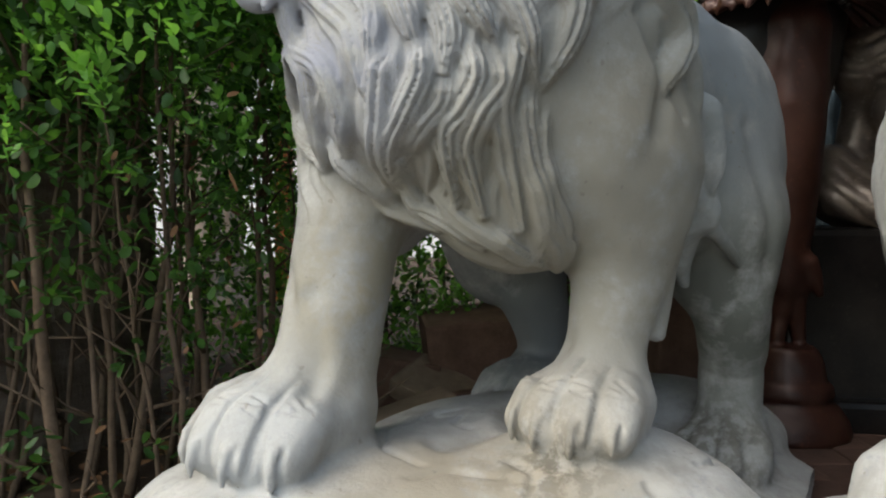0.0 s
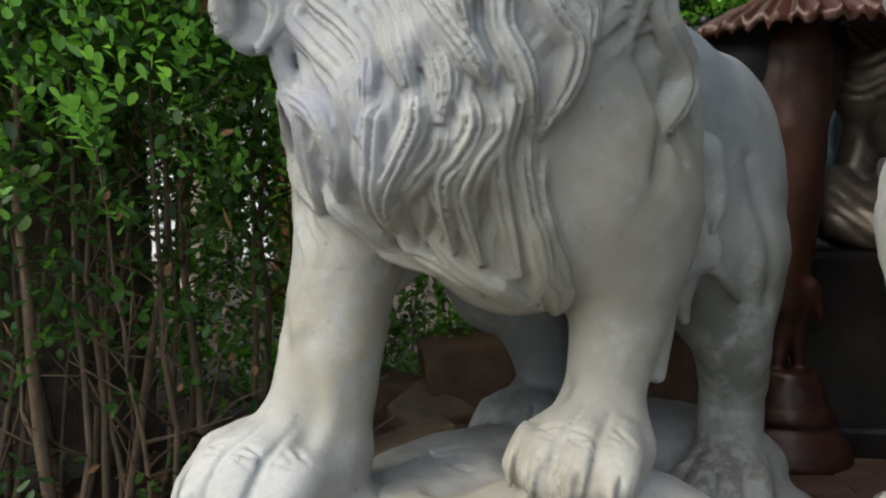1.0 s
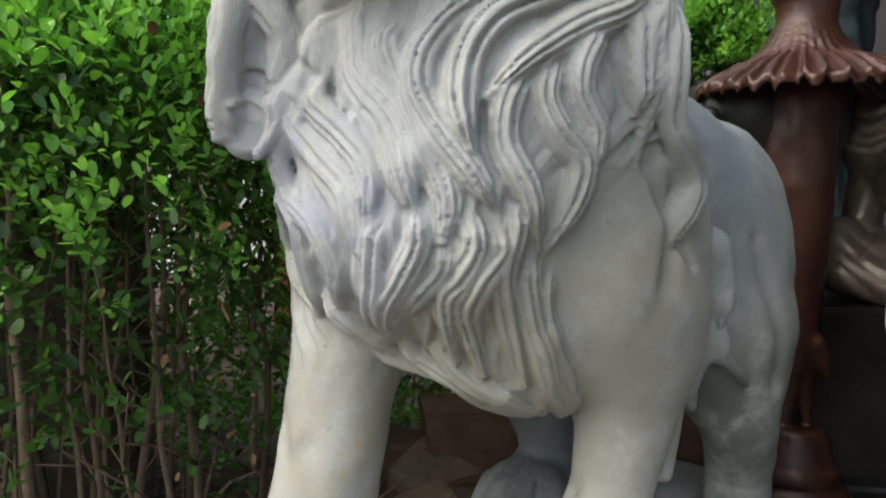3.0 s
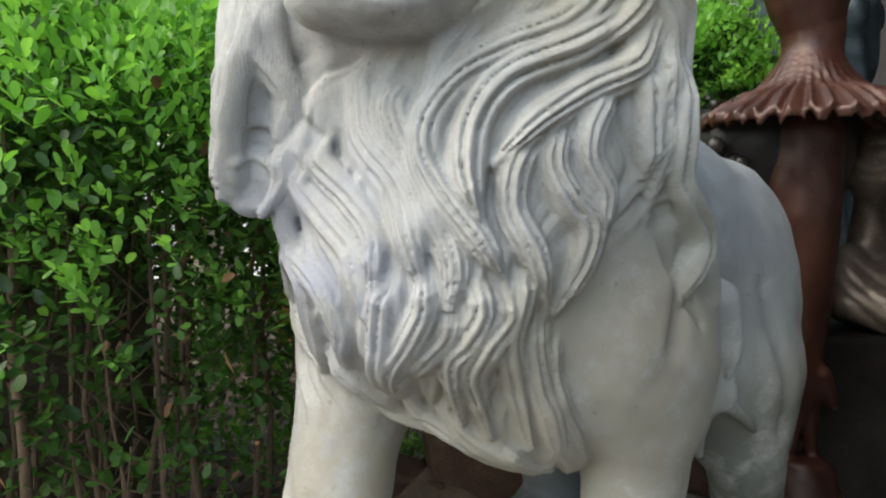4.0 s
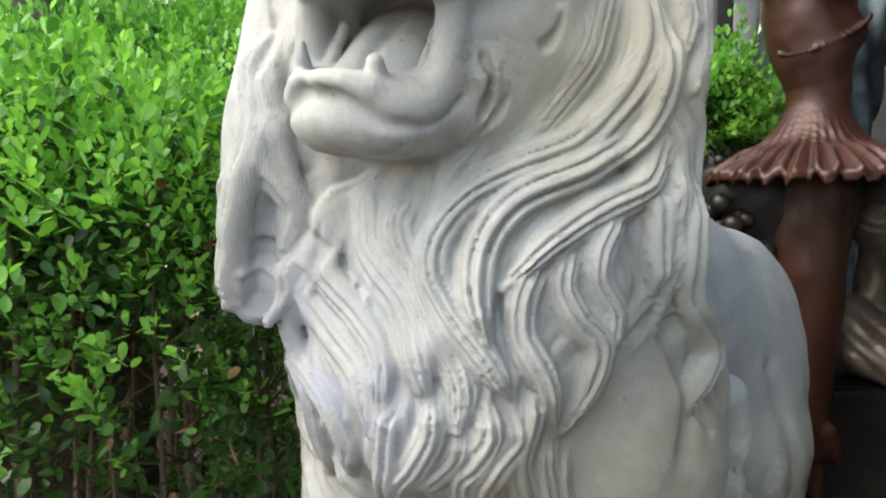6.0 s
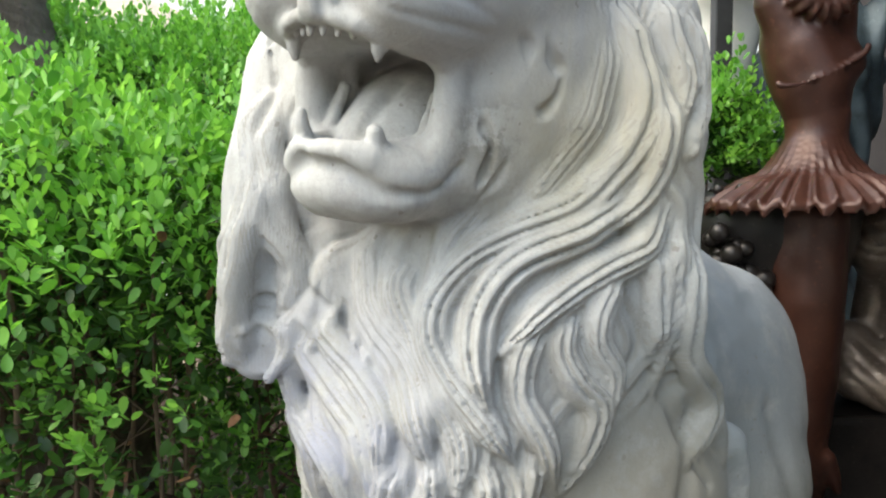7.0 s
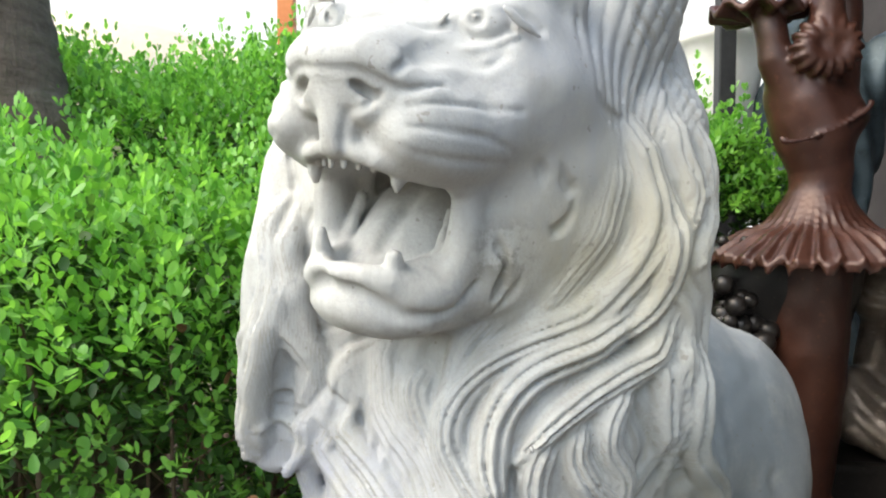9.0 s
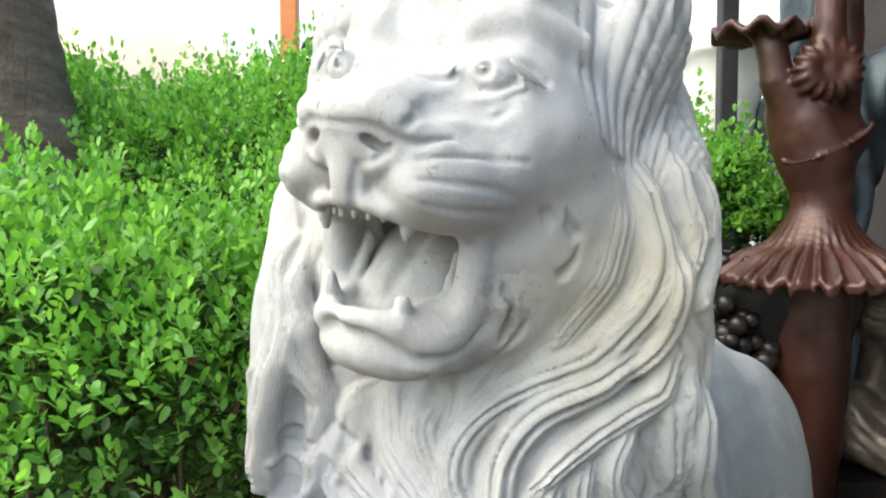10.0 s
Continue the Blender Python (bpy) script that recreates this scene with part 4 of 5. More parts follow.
def turned(profile, n=48):
    """A solid of revolution through (radius, height)."""
    bm = bmesh.new()
    rings = [[bm.verts.new((r * math.cos(2 * math.pi * i / n), r * math.sin(2 * math.pi * i / n), z)) for i in range(n)] for r, z in profile]
    for a, b in zip(rings[:-1], rings[1:]):
        for i in range(n):
            bm.faces.new((a[i], a[(i + 1) % n], b[(i + 1) % n], b[i]))
    bm.faces.new(rings[0][::-1])
    bm.faces.new(rings[-1])
    return bm


def tube(points, n=6):
    """Vertices and faces of a tapering tube through (x, y, z, radius)."""
    P = np.array(points, float)
    t = np.gradient(P[:, :3], axis=0)
    v, f = [], []
    for i, p in enumerate(P):
        d = Vector(t[i]).normalized()
        a = d.orthogonal().normalized()
        b = d.cross(a)
        for j in range(n):
            w = 2 * math.pi * j / n
            v.append(Vector(p[:3]) + (a * math.cos(w) + b * math.sin(w)) * p[3])
    for i in range(len(P) - 1):
        for j in range(n):
            f.append((i * n + j, i * n + (j + 1) % n, (i + 1) * n + (j + 1) % n, (i + 1) * n + j))
    f.append(tuple(range(n))[::-1])
    f.append(tuple(range((len(P) - 1) * n, len(P) * n)))
    return v, f


def gather(pieces):
    v, f = [], []
    for a, b in pieces:
        o = len(v)
        v += a
        f += [tuple(i + o for i in q) for q in b]
    return v, f


# ---- ground, paving and backdrop ----
def ground_sheet():
    xs = steps((-60, -3, 3), (-3, 3, 0.04), (3, 60, 3))
    ys = steps((-20, 0, 2), (0, 4.0, 0.04), (4.0, 160, 6))
    v = []
    for y in ys:
        for x in xs:
            near = 1.0 if -3 < x < 3 and 0 < y < 4 else 0.0
            soil = min(1.0, max(0.0, (0.1 - x) / 0.3)) * near
            v.append((x, y, -0.045 + soil * (0.02 + 0.03 * noise.fractal(Vector((x * 5, y * 5, 0)), 0.8, 2.0, 4))))
    n = len(xs)
    f = [(j * n + i, j * n + i + 1, (j + 1) * n + i + 1, (j + 1) * n + i) for j in range(len(ys) - 1) for i in range(n - 1)]
    return new("ground", raw_mesh("ground", v, f, SOIL, True))


tagged(ground_sheet(), "dark soil strewn with dead leaves", "ground", kind="structure")

back = part("wall_north", slab((30, 0.2, 5.0), 0.01), PALE_WALL)
back.location = (0, 9.0, -0.05)
tagged(back, "pale sunlit plaster wall far behind the hedge", "wall", kind="structure")
# added wall: closes the right side and holds back sky light
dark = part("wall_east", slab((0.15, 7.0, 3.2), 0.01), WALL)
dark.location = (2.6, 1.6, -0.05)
tagged(dark, "plain wall added to close the right side, shade in its dark colour", "wall", kind="structure")

# ---- hedge and shrubs ----
LEAF = [(0, 0, 0), (-0.2, 0.3, 0.02), (0.2, 0.3, 0.02), (-0.27, 0.62, 0.05), (0.27, 0.62, 0.05), (-0.2, 0.9, 0.03), (0.2, 0.9, 0.03), (0, 1.0, 0.0), (0, 0.55, -0.03)]
LEAF_FACES = [(0, 8, 1), (0, 2, 8), (1, 8, 3), (2, 4, 8), (3, 8, 5), (4, 6, 8), (5, 8, 7), (6, 7, 8)]


def frames_of(d, rng):
    """Two axes across each direction, at a random turn."""
    a = np.cross(d, rng.normal(size=d.shape))
    a /= np.linalg.norm(a, axis=1)[:, None] + 1e-9
    return a, np.cross(d, a)


def leaf_cloud(base, way, size, rng):
    """One leaf at each base, pointing along way."""
    n = len(base)
    way = way / (np.linalg.norm(way, axis=1)[:, None] + 1e-9)
    up = np.tile([0, 0, 1.0], (n, 1)) + rng.normal(0, 0.3, (n, 3))
    side = np.cross(way, up)
    side /= np.linalg.norm(side, axis=1)[:, None] + 1e-9
    nor = np.cross(side, way)
    L = np.array(LEAF)
    curl = rng.uniform(-0.2, 0.25, n)
    wide = rng.uniform(0.8, 1.15, n)
    v = (base[:, None] + size[:, None, None] * (side[:, None] * (L[:, 0][None, :, None] * wide[:, None, None]) + way[:, None] * L[:, 1][None, :, None]
         + nor[:, None] * (L[:, 2][None, :] + curl[:, None] * L[:, 1][None, :] ** 2)[..., None]))
    f = (np.array(LEAF_FACES)[None] + (np.arange(n) * len(L))[:, None, None]).reshape(-1, 3)
    return v.reshape(-1, 3), f


def sprigs(base, way, length, rng, nodes=5, leaf=0.028):
    """Shoots with leaves in pairs, the youngest in a tuft at the tip."""
    n = len(base)
    way = way / np.linalg.norm(way, axis=1)[:, None]
    a, b = frames_of(way, rng)
    B, W, S = [], [], []
    for k in range(nodes):
        f = (k + 0.6) / nodes
        turn = k * math.pi / 2 + rng.uniform(-0.3, 0.3, n)
        for s in (1, -1):
            lat = s * (a * np.cos(turn)[:, None] + b * np.sin(turn)[:, None])
            B.append(base + way * (length * f)[:, None] + lat * 0.002)
            W.append(lat * (1.15 - 0.75 * f) + way * (0.35 + 0.8 * f) + rng.normal(0, 0.18, (n, 3)) + [0, 0, 0.15])
            S.append(leaf * rng.uniform(0.7, 1.2, n) * (1.05 - 0.35 * f))
    B.append(base + way * length[:, None])
    W.append(way + rng.normal(0, 0.2, (n, 3)))
    S.append(leaf * rng.uniform(0.4, 0.8, n))
    return leaf_cloud(np.concatenate(B), np.concatenate(W), np.concatenate(S), rng)


def tri_mesh(name, v, f, mat):
    me = bpy.data.meshes.new(name)
    me.vertices.add(len(v))
    me.vertices.foreach_set("co", np.asarray(v, np.float32).ravel())
    me.loops.add(f.size)
    me.loops.foreach_set("vertex_index", f.astype(np.int32).ravel())
    me.polygons.add(len(f))
    me.polygons.foreach_set("loop_start", np.arange(0, f.size, 3, dtype=np.int32))
    me.update(calc_edges=True)
    me.polygons.foreach_set("use_smooth", np.ones(len(f), bool))
    me.materials.append(mat)
    return me


def wobble(x, s):
    return 0.05 * np.sin(7.3 * x + 2.1 * s) + 0.045 * np.sin(19.0 * x - 9.0 * s + 1.0) + 0.035 * np.sin(37 * x + 13 * s) * np.sin(29 * x - 17 * s + 0.6)


def hedge(name, label, x0, x1, profile, count, bare, seed, deep=0.2, leaf=0.028, stems=0, round_ends=0.0, bend=lambda x: 0 * x, fresh=(-1.0, -0.9)):
    """A clipped hedge: shoots over a profile (y, z) from the foot of its face over its top; below the height bare it thins out."""
    rng = np.random.default_rng(seed)
    P = np.array(profile, float)
    seg = np.linalg.norm(np.diff(P, axis=0), axis=1)
    run = np.concatenate([[0], np.cumsum(seg)])

    def place(n, depth):
        x = rng.uniform(x0, x1, n)
        s = rng.uniform(0, run[-1], n)
        y, z = np.interp(s, run, P[:, 0]), np.interp(s, run, P[:, 1])
        i = np.clip(np.searchsorted(run, s) - 1, 0, len(seg) - 1)
        t = np.diff(P, axis=0)[i] / seg[i][:, None]
        nor = np.column_stack([np.zeros(n), -t[:, 1], t[:, 0]])
        off = wobble(x, s * 3) - depth
        if round_ends:
            e = np.clip(1 - np.minimum(x - x0, x1 - x) / round_ends, 0, 1)
            off = off - 0.25 * e ** 2
        keep = rng.uniform(0, 1, n) < np.clip((z - bare[0]) / (bare[1] - bare[0]), 0.1, 1)
        y = y + bend(x)
        p = np.column_stack([x, y, z]) + nor * off[:, None]
        return p[keep], nor[keep], z[keep]

    root = new(name, None)
    tagged(root, label, "hedge")
    # outer fresh shoots; below the fresh heights most take the dark, shade-coloured leaf
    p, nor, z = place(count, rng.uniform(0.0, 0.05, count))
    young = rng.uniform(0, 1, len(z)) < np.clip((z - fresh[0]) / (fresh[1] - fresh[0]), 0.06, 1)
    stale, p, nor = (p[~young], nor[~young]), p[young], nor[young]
    way = nor * 0.7 + np.array([0, 0, 0.8]) + rng.normal(0, 0.28, p.shape)
    v, f = sprigs(p - nor * 0.03, way, rng.uniform(0.055, 0.125, len(p)) * np.where(rng.uniform(size=len(p)) < 0.12, 1.6, 1), rng, 5, leaf)
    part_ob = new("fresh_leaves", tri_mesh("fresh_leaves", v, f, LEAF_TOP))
    part_ob.parent = root
    tagged(part_ob, "young leaves, bright green with the top light in it", kind="stuff")
    # older leaves further in, the shade inside the hedge put into their colour
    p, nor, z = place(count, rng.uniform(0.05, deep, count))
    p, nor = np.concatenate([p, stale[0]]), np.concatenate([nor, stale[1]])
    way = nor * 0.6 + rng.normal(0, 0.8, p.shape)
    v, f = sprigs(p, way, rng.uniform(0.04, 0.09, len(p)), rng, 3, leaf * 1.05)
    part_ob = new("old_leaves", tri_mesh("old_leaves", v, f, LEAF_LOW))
    part_ob.parent = root
    tagged(part_ob, "older leaves, dark green with the hedge's inner shade in it", kind="stuff")
    # stems and side twigs
    yl, yh, top = P[:, 0].min(), P[:, 0].max(), P[:, 1].max()
    for i in range(stems):
        x, y = rng.uniform(x0, x1), yl + (yh - yl) * rng.uniform(0.22, 0.9)
        h = np.interp(y, P[:, 0], np.maximum.accumulate(P[:, 1])) * rng.uniform(0.6, 0.9)
        y = y + float(bend(np.array(x)))
        pts, q, r = [], np.array([x, y, -0.05]), rng.uniform(0.005, 0.012)
        lean = rng.normal(0, 0.07, 3)
        m = 9
        for k in range(m):
            pts.append((*q, r * (1 - 0.75 * k / m)))
            q = q + np.array([lean[0], lean[1], 1.0]) * (h + 0.05) / (m - 1) + rng.normal(0, 0.009, 3)
        pieces = [tube(pts, 6)]
        for k in range(int(rng.integers(5, 10))):
            a = np.array(pts[int(rng.integers(1, m - 1))])
            d = np.array([rng.normal(0, 1), rng.normal(-0.3, 0.8), rng.uniform(0.3, 1.3)])
            d *= rng.uniform(0.1, 0.24) / np.linalg.norm(d)
            b = a[:3] + d * 0.5 + rng.normal(0, 0.012, 3)
            pieces.append(tube([(*a[:3], a[3] * 0.55), (*b, a[3] * 0.4), (*(a[:3] + d + [0, 0, 0.02]), 0.0012)], 4))
        stem = new("stem", raw_mesh("stem", *gather(pieces), TWIG, True))
        stem.parent = root
    return root


FRONT = [(1.1, 0.08), (1.04, 0.35), (1.0, 0.6), (0.99, 0.85), (1.05, 1.0), (1.18, 1.1), (1.4, 1.17), (1.55, 1.16), (1.68, 1.0), (1.7, 0.6)]
# fresh: bright leaves give way downwards, which colours in the shade low down
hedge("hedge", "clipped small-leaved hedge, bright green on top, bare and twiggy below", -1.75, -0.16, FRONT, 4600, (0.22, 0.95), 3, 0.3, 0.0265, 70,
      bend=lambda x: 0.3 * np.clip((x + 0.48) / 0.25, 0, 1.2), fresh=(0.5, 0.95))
REAR = [(2.0, 0.03), (1.95, 0.3), (1.86, 0.9), (1.86, 1.2), (1.95, 1.36), (2.2, 1.5), (2.6, 1.56), (2.9, 1.5), (3.0, 1.1)]
hedge("hedge", "clipped hedge behind a narrow gap, sunlit on top", -2.4, 0.42, REAR, 7600, (0.0, 0.15), 5, 0.45, 0.029, 24)
BUSH = [(2.08, 1.03), (2.02, 1.11), (2.03, 1.2), (2.1, 1.28), (2.25, 1.32), (2.4, 1.28), (2.45, 1.12)]
hedge("shrub", "round green shrub in a concrete planter", 0.3, 0.95, BUSH, 620, (0.9, 1.1), 8, 0.2, 0.028, 8, 0.25)


def litter(n, x0, x1, y0, y1, seed):
    rng = np.random.default_rng(seed)
    base = np.column_stack([rng.uniform(x0, x1, n), rng.uniform(y0, y1, n), rng.uniform(-0.02, 0.012, n)])
    way = np.column_stack([rng.normal(size=n), rng.normal(size=n), rng.normal(0, 0.25, n)])
    v, f = leaf_cloud(base, way, rng.uniform(0.018, 0.045, n), rng)
    return new("leaf_litter", tri_mesh("leaf_litter", v, f, DEAD_LEAF))


tagged(litter(2600, -2.2, 0.5, 0.6, 2.6, 4), "dry brown leaves lying on the soil", "leaves", kind="stuff")


def caught_leaves(n, seed):
    """Withered leaves that hang in the hedge."""
    rng = np.random.default_rng(seed)
    base = np.column_stack([rng.uniform(-1.2, -0.2, n), rng.uniform(1.05, 1.4, n), rng.uniform(0.1, 0.95, n)])
    v, f = leaf_cloud(base, rng.normal(size=(n, 3)), rng.uniform(0.012, 0.028, n), rng)
    return new("withered_leaves", tri_mesh("withered_leaves", v, f, DEAD_LEAF))


tagged(caught_leaves(160, 6), "withered red-brown leaves caught in the hedge", "leaves", kind="stuff")


def round_leaf():
    rng = np.random.default_rng(1)
    v, f = leaf_cloud(np.array([[-0.325, 1.13, 0.585]]), np.array([[0.15, -0.1, -1.0]]), np.array([0.04]), rng)
    return new("withered_leaf", tri_mesh("withered_leaf", v, f, DEAD_LEAF))


tagged(round_leaf(), "single red-brown dead leaf hanging in the hedge", "leaf")


def palm():
    pts = []
    for k in range(60):
        z = -0.05 + 2.6 * k / 59
        ring = 0.008 * (abs(((z * 8.5) % 1) - 0.5) * 2)
        pts.append((-1.1 - 0.05 * z + 0.02 * math.sin(2 * z), 1.86, z, 0.16 + 0.2 * math.exp(-3.0 * max(z - 0.9, 0)) + ring))
    v, f = tube(pts, 40)
    return new("palm_trunk", raw_mesh("palm_trunk", v, f, BARK, True))


tagged(palm(), "grey-brown ringed palm trunk standing behind the hedge", "tree")

# ---- the other statues ----


def placed(ob, x, y, z=0.0, turn=0.0):
    ob.matrix_world = pose(x, y, z, 0, 0, turn)
    return ob


def dancer_mesh():
    g = Block(steps((-0.28, 0.28, 0.006)), steps((-0.28, 0.28, 0.006)), steps((0.0, 1.85, 0.006)))
    # stepped round foot
    s, (x, y, z) = g.box((-9, -9, -9), (9, 9, 9))
    r = np.sqrt(x * x + y * y)
    bell = np.interp(z, [0.0, 0.02, 0.05, 0.085, 0.1, 0.112, 0.135, 0.15, 0.2, 0.222, 0.235], [0.14, 0.147, 0.142, 0.118, 0.1, 0.106, 0.104, 0.09, 0.078, 0.068, 0.05])
    g.join(s, np.maximum((r - bell) * 0.8, z - 0.23), 0.006)
    # legs on points and the flared column of the skirt
    g.limb([(-0.03, 0, 0.22, 0.015), (-0.022, 0, 0.29, 0.022), (-0.015, 0, 0.42, 0.04)], 0.01)
    g.limb([(0.035, 0.01, 0.22, 0.015), (0.022, 0.01, 0.29, 0.022), (0.01, 0, 0.42, 0.04)], 0.01)
    g.limb([(-0.015, 0, 0.4, 0.05), (-0.015, 0, 0.62, 0.076), (-0.02, 0, 0.82, 0.094), (-0.02, 0, 1.0, 0.096)], 0.02)
    g.limb([(0.06, -0.03, 0.36, 0.012), (0.03, -0.04, 0.44, 0.02)], 0.02)
    # pleated skirt
    a = np.arctan2(y, x)
    rim = 0.25 + 0.006 * np.cos(26 * a)
    top = 1.185 - 0.95 * np.clip(r - 0.05, 0, 1) + 0.9 * np.clip(r - 0.05, 0, 1) ** 2 - 0.02 * np.exp(-((r - 0.12) / 0.04) ** 2) + (0.0075 * np.sin(34 * a + 2 * np.sin(3 * a)) + 0.004 * np.sin(71 * a)) * np.clip(r / 0.22, 0, 1)
    g.join(s, np.maximum(np.abs(z - top) * 0.75 - 0.009, r - rim), 0.012)
    # waist, bodice, shoulders: leaning to one side
    g.limb([(0, 0, 1.12, 0.085), (0.005, 0, 1.19, 0.066), (0.005, 0, 1.25, 0.072), (-0.01, 0, 1.33, 0.092), (-0.04, 0, 1.41, 0.088)], 0.03)
    g.egg((0.035, -0.02, 1.38), (0.07, 0.06, 0.05), (0, 35, 0), 0.02)
    for i in range(22):                                  # beaded neckline
        w = math.pi * (i / 21)
        g.egg((-0.02 - 0.1 * math.cos(w), -0.075 - 0.014 * math.sin(w), 1.31 + 0.085 * (0.5 - 0.5 * math.cos(w)) - 0.025 * math.sin(w)), (0.007, 0.007, 0.007), k=0.004)
    # raised arms and a ruffled cuff
    g.limb([(-0.07, -0.02, 1.42, 0.05), (-0.12, -0.03, 1.5, 0.04), (-0.14, -0.03, 1.6, 0.034)], 0.02)
    g.limb([(-0.03, -0.06, 1.5, 0.05), (-0.025, -0.08, 1.62, 0.034), (-0.02, -0.08, 1.84, 0.03)], 0.02)
    g.limb([(0.05, 0.0, 1.42, 0.04), (0.06, 0.02, 1.54, 0.04), (0.05, 0.02, 1.7, 0.05)], 0.03)
    for i in range(16):
        w = 2 * math.pi * i / 16
        g.egg((-0.03 + 0.055 * math.cos(w), -0.085, 1.515 + 0.045 * math.sin(w)), (0.03, 0.03, 0.012), (0, -math.degrees(w), 0), 0.012)
    # a fluted shell held out to one side
    s, (x, y, z) = g.box((-0.28, -0.12, 1.5), (-0.02, 0.12, 1.75))
    u, w = x + 0.15, y
    rr = np.sqrt(u * u + w * w)
    an = np.arctan2(w, u)
    h = 1.6 + 0.5 * rr * 0.3 + 0.012 * np.sin(9 * an)
    g.join(s, np.maximum(np.abs(z - h) - 0.008, rr - 0.11), 0.008)
    g.roughen(0.001, 60.0)
    return g.mesh("dancer_statue", DANCER_BRONZE)


DANCER = tagged(placed(new("dancer_statue", dancer_mesh()), 0.86, 1.84, -0.045), "red-brown bronze dancer statue with a pleated skirt on a round foot", "statue")


def bust_mesh():
    g = Block(steps((-0.3, 0.36, 0.007)), steps((-0.3, 0.3, 0.007)), steps((0.4, 1.14, 0.007)))
    g.egg((0.09, 0.0, 0.97), (0.125, 0.13, 0.12), (0, 12, 0), 0.02)
    g.egg((0.02, -0.02, 0.93), (0.06, 0.08, 0.07), k=0.03)
    g.egg((0.13, -0.03, 0.85), (0.08, 0.085, 0.1), (0, 14, 0), 0.02)
    g.limb([(0.05, 0.02, 0.88, 0.05), (0.03, 0.02, 0.74, 0.05)], 0.03)
    g.egg((0.07, 0.02, 0.6), (0.17, 0.14, 0.1), (0, 10, 0), 0.04)
    g.limb([(-0.04, -0.04, 0.68, 0.06), (-0.02, -0.1, 0.6, 0.055), (0.12, -0.13, 0.55, 0.05)], 0.03)
    s, (x, y, z) = g.box((-9, -9, -9), (9, 9, 9))
    hair = np.sqrt(np.abs(np.sin(z * 85 + 1.3 * np.sin(x * 42 + 1) + 0.8 * np.sin(y * 30)))) - 0.6
    band = np.clip((z - 0.87 + 0.35 * (x - 0.06)) / 0.02, 0, 1)
    fold = np.sqrt(np.abs(np.sin((z + 0.55 * x) * 60 + np.sin(x * 25)))) - 0.6
    cloth = np.clip((0.72 - z) / 0.03, 0, 1)
    g.d -= (0.013 * hair * band + 0.008 * fold * cloth).astype(np.float32)
    return g.mesh("bust_statue", DARK_BRONZE)


tagged(placed(new("bust_statue", bust_mesh()), 1.08, 2.02, -0.045, -20), "dark bronze bust with wavy hair on a black plinth", "statue")
plinth = part("plinth", slab((0.44, 0.4, 0.52), 0.02), BLACK_BRONZE)
placed(plinth, 1.12, 2.05, -0.045, -8)
tagged(plinth, "black square plinth under the bust", "plinth")
foot = part("plinth_foot", slab((0.56, 0.5, 0.09), 0.015), BLACK_BRONZE, plinth)


def fruit_urn():
    bm = turned([(0.03, 0.0), (0.1, 0.02), (0.11, 0.05), (0.05, 0.1), (0.05, 0.4), (0.1, 0.62), (0.2, 0.8), (0.24, 0.95), (0.25, 1.05), (0.235, 1.07), (0.2, 1.04), (0.1, 0.98)], 40)
    root = part("urn", bm, BLACK_BRONZE, smooth=True)
    for i in range(30):
        a = 2 * math.pi * i / 30
        b = bmesh.new()
        bmesh.ops.create_icosphere(b, subdivisions=2, radius=0.014)
        bead = part("bead", b, BLACK_BRONZE, root, smooth=True)
        bead.location = (0.247 * math.cos(a), 0.247 * math.sin(a), 1.075)
    return root


urn = fruit_urn()
placed(urn, 0.8, 2.02, -0.045)
tagged(urn, "black bronze urn with a beaded rim", "urn")


def fruit_cluster():
    rng = random.Random(9)
    root = new("fruit_carving", None)
    for i in range(34):
        b = bmesh.new()
        bmesh.ops.create_icosphere(b, subdivisions=2, radius=rng.uniform(0.018, 0.032))
        berry = part("berry", b, BLACK_BRONZE, root, smooth=True)
        f = i / 34
        berry.location = (0.12 * f + rng.uniform(-0.04, 0.04), rng.uniform(-0.05, 0.03), -0.17 * f + rng.uniform(-0.04, 0.04))
    stalk = part("stalk", turned([(0.03, 0.0), (0.035, 0.1), (0.02, 0.3), (0.03, 0.9)], 12), BLACK_BRONZE, root)
    stalk.location = (0.05, 0.03, -0.94)
    return root


fruit = fruit_cluster()
placed(fruit, 0.635, 1.84, 0.9)
tagged(fruit, "dark glossy carved bunch of fruit on a stand", "carving")


# concrete planter under the shrub
planter = part("planter", slab((0.75, 0.45, 1.0), 0.015), CONCRETE)
placed(planter, 0.66, 2.3, -0.045)
tagged(planter, "grey concrete planter box", "planter")
rim = part("rim", slab((0.8, 0.5, 0.06), 0.01), CONCRETE, planter)
rim.location = (0, 0, 1.0)

# rubble under the lion's belly
for x, y, z, size, rot, mat, text in (
        (-0.07, 1.56, -0.02, (0.26, 0.12, 0.13), (4, -14, 14), CONCRETE, "broken concrete beam lying on the soil"),
        (0.0, 1.72, 0.06, (0.24, 0.16, 0.05), (14, 26, -20), CONCRETE, "tilted concrete slab leaning on rubble"),
        (0.02, 1.74, -0.04, (0.22, 0.14, 0.14), (0, 0, 25), BRICKY, "broken brick lying on the soil"),
        (-0.12, 1.86, -0.04, (0.2, 0.15, 0.2), (0, 8, -12), BRICKY, "broken red brick lump on the soil"),
        (0.1, 1.9, -0.04, (0.25, 0.2, 0.3), (5, -6, 8), BRICKY, "heap of dark broken masonry")):
    ob = part("rubble_block", slab(size, 0.012, 0.012, int(x * 100)), mat)
    ob.matrix_world = pose(x, y, z, *rot)
    tagged(ob, text, "rubble", "rubble under the lion")
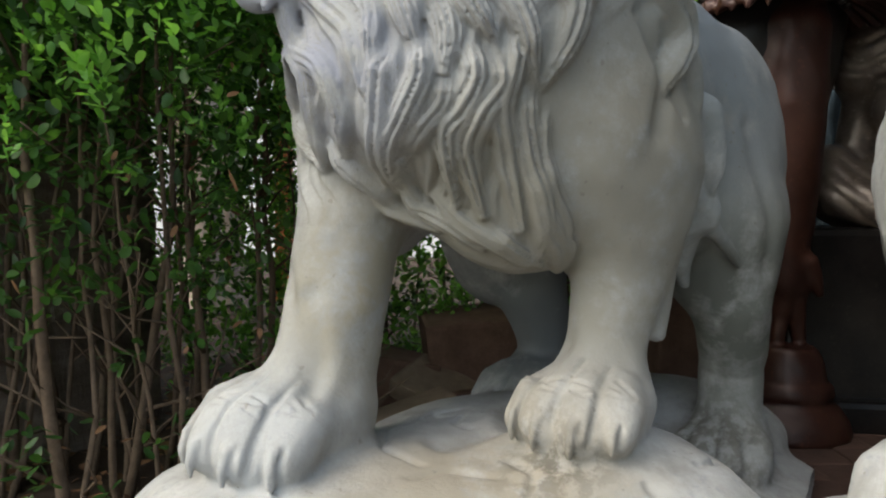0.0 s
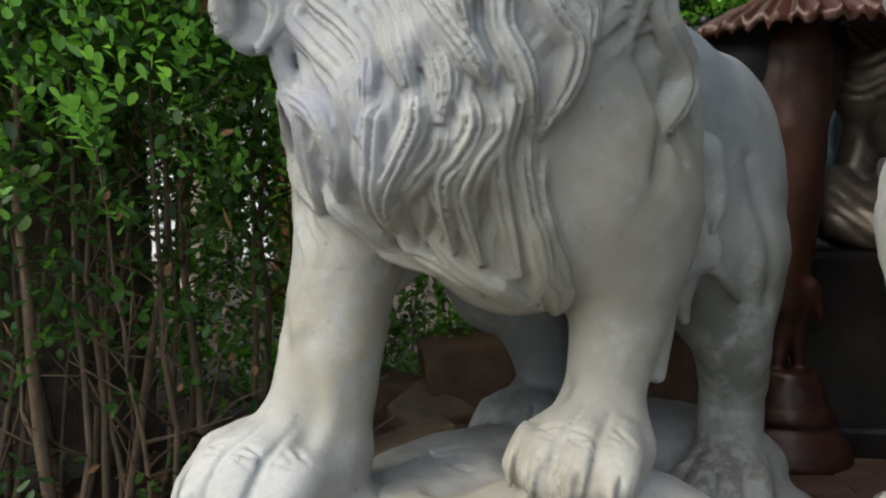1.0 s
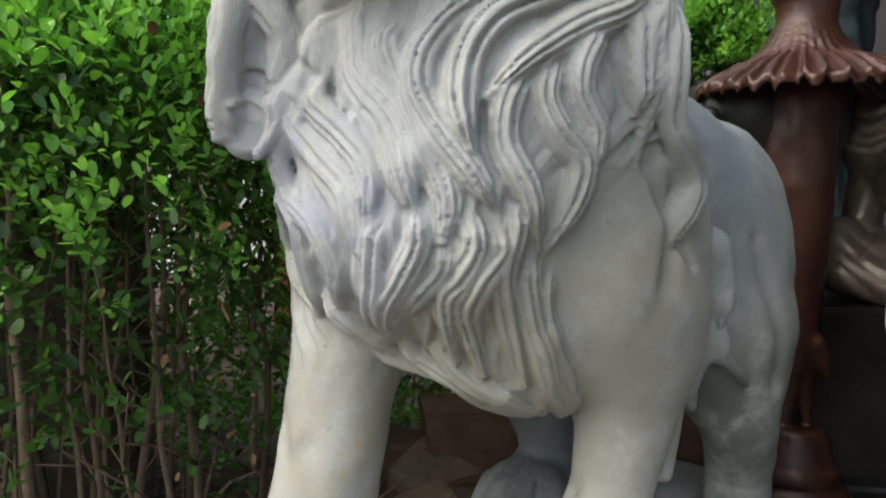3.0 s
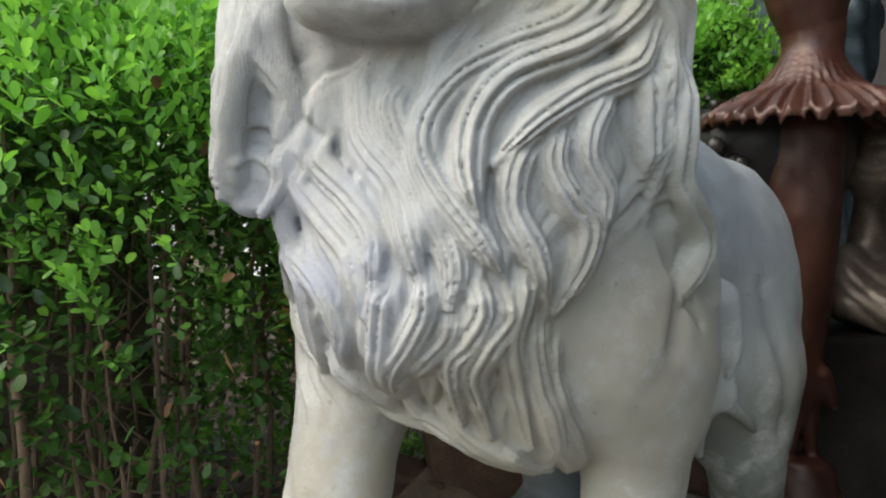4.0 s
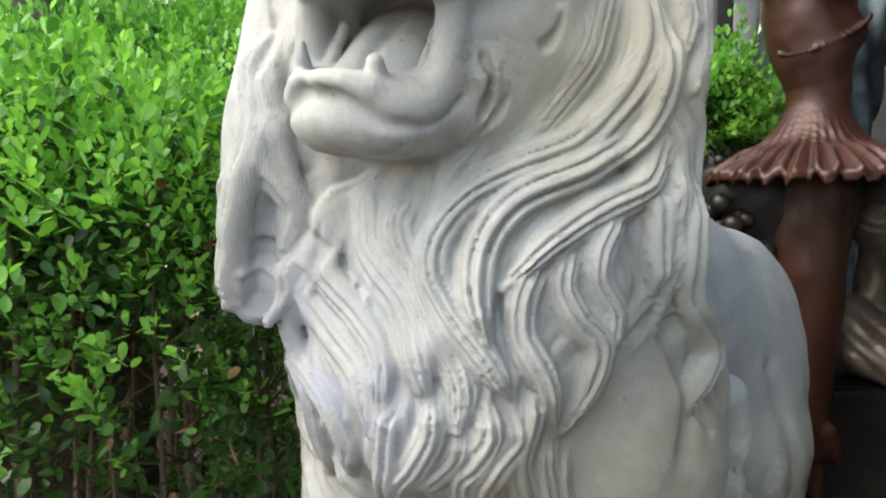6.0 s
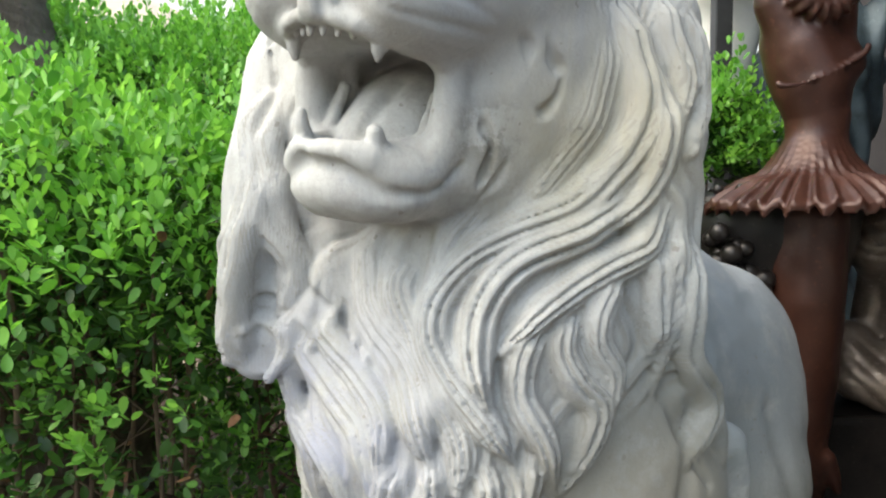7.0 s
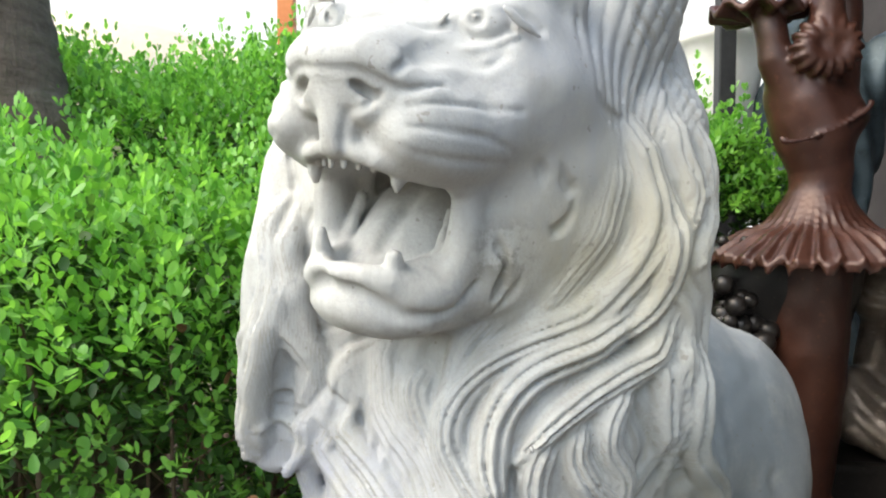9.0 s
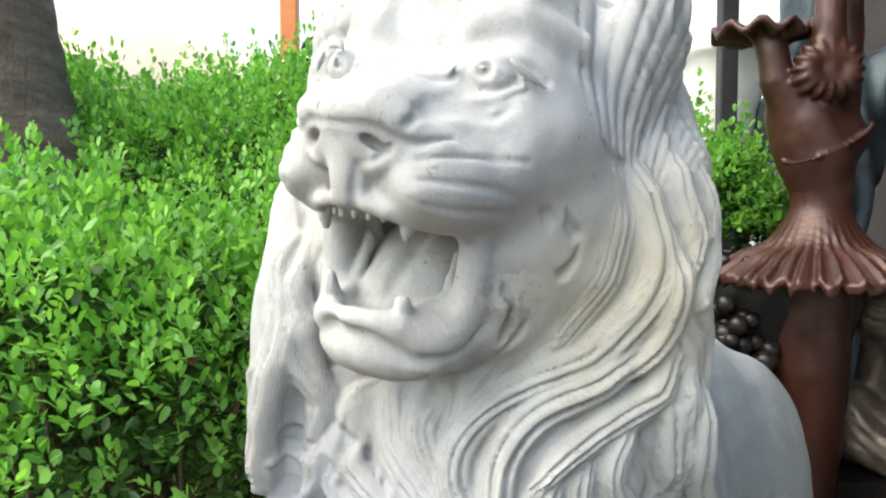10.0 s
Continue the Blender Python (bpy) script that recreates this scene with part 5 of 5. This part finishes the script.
box = part("terracotta_block", slab((0.2, 0.2, 0.5), 0.012, 0.004), BRICKY)
placed(box, 0.62, 1.98, -0.045, 12)
tagged(box, "red-brown terracotta block standing on the paving", "block")

# far right: pot on a stand, post, tall dark figure
pot = part("pot", turned([(0.08, 0.0), (0.1, 0.02), (0.14, 0.25), (0.16, 0.36), (0.18, 0.37), (0.18, 0.41), (0.15, 0.41), (0.14, 0.34)], 40), WHITE, smooth=True)
placed(pot, 1.06, 3.0, 1.38)
tagged(pot, "white glazed flower pot on a tall stand", "pot")
stand = part("pot_stand", turned([(0.2, 0.0), (0.2, 0.05), (0.1, 0.1), (0.09, 1.3), (0.16, 1.38), (0.16, 1.425)], 32), IRON, smooth=True)
placed(stand, 1.06, 3.0, -0.045)
tagged(stand, "black round pot stand", "stand")
post = part("post", slab((0.06, 0.06, 3.0), 0.006), IRON)
placed(post, 0.96, 2.72, -0.045)
tagged(post, "black square steel post", "post")


def tall_figure_mesh():
    g = Block(steps((-0.4, 0.4, 0.014)), steps((-0.3, 0.3, 0.014)), steps((0.0, 2.2, 0.014)))
    g.limb([(0, 0, 0.0, 0.26), (0, 0, 0.6, 0.2), (0, 0, 1.1, 0.18), (0.02, 0, 1.5, 0.22), (0.02, 0, 1.75, 0.14), (0, 0, 1.95, 0.13)], 0.06)
    g.limb([(-0.1, -0.12, 1.62, 0.07), (0.05, -0.2, 1.5, 0.06), (0.15, -0.16, 1.72, 0.05)], 0.04)
    s, (x, y, z) = g.box((-9, -9, -9), (9, 9, 9))
    g.d += (0.014 * np.sin(x * 60 + 3 * np.sin(z * 9)) * np.ones_like(z)).astype(np.float32)
    return g.mesh("robed_statue", BLUE_BRONZE)


tagged(placed(new("robed_statue", tall_figure_mesh()), 1.34, 2.85, -0.045), "dark blue-green bronze robed statue", "statue")


# ---- far left: pale animal statue, orange post, iron scroll ----
def pale_animal_mesh():
    g = Block(steps((-1.4, 1.5, 0.03)), steps((-0.5, 0.5, 0.03)), steps((0.0, 2.6, 0.03)))
    g.egg((-0.2, 0, 1.75), (0.9, 0.38, 0.48), (0, 6, 0), 0.1)
    g.limb([(0.5, 0, 1.8, 0.25), (0.9, -0.05, 1.85, 0.16), (1.15, -0.05, 1.68, 0.13), (1.3, -0.05, 1.45, 0.1)], 0.1)
    for x in (-0.8, 0.45):
        for y in (-0.2, 0.2):
            g.limb([(x, y, 0.0, 0.12), (x, y, 0.8, 0.12), (x, y * 0.8, 1.6, 0.2)], 0.1)
    return g.mesh("animal_statue", PINKISH)


tagged(placed(new("animal_statue", pale_animal_mesh()), -1.75, 4.2, -0.045), "large cream-white animal statue in full sun", "statue")
opost = part("post", slab((0.1, 0.1, 3.0), 0.008), ORANGE)
placed(opost, -0.98, 4.6, -0.045)
tagged(opost, "orange painted steel post behind the hedge", "post")
curl = []
for i in range(30):
    a = 0.4 * i
    r = 0.09 * (1 - i / 36)
    curl.append((r * math.cos(a), 0, r * math.sin(a), 0.012))
scroll = new("iron_scroll", raw_mesh("iron_scroll", *tube(curl, 8), IRON, True))
scroll.parent = opost
scroll.location = (0.15, -0.02, 2.15)

# ---- the second lion, cast from the same mould ----
other = new("lion_statue", lion_mesh(2.2))
other.matrix_world = pose(0.862, 0.95, -0.05, 0, 0, -35)
tagged(other, "white stone lion on a rock base, blueish in the shade", "statue")

# ---- closing the place on the right: an added, unseen slab that blocks light ----
awning = part("added_light_blocker", slab((3.4, 4.6, 0.06), 0.01), WALL)
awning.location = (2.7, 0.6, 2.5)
tagged(awning, "added dark slab out of view that shades the right side", "awning", kind="structure")

# ---- brick paving on the right ----
def paving():
    bm = bmesh.new()
    bmesh.ops.create_grid(bm, x_segments=2, y_segments=2, size=0.5)
    for v in bm.verts:
        v.co = (0.15 + (v.co.x + 0.5) * 3.2, 0.4 + (v.co.y + 0.5) * 3.6, -0.04)
    root = part("pavement", bm, SOIL)
    tagged(root, "dark red-brown brick paving with sandy joints", "paving", kind="structure")
    me = bpy.data.meshes.new("brick")
    b = slab((0.196, 0.096, 0.03), 0.004)
    b.to_mesh(me)
    b.free()
    me.materials.append(PAVING)
    rng = random.Random(2)
    for j in range(28):
        for i in range(8):
            o = new("brick", me)
            o.parent = root
            o.matrix_world = pose(0.3 + 0.2 * (i + 0.5 * (j % 2)), 0.95 + 0.1 * j * 0.6 + 0.04 * j, -0.062 + rng.uniform(-0.002, 0.002), rng.uniform(-1, 1), rng.uniform(-1, 1), rng.uniform(-1, 1))


paving()
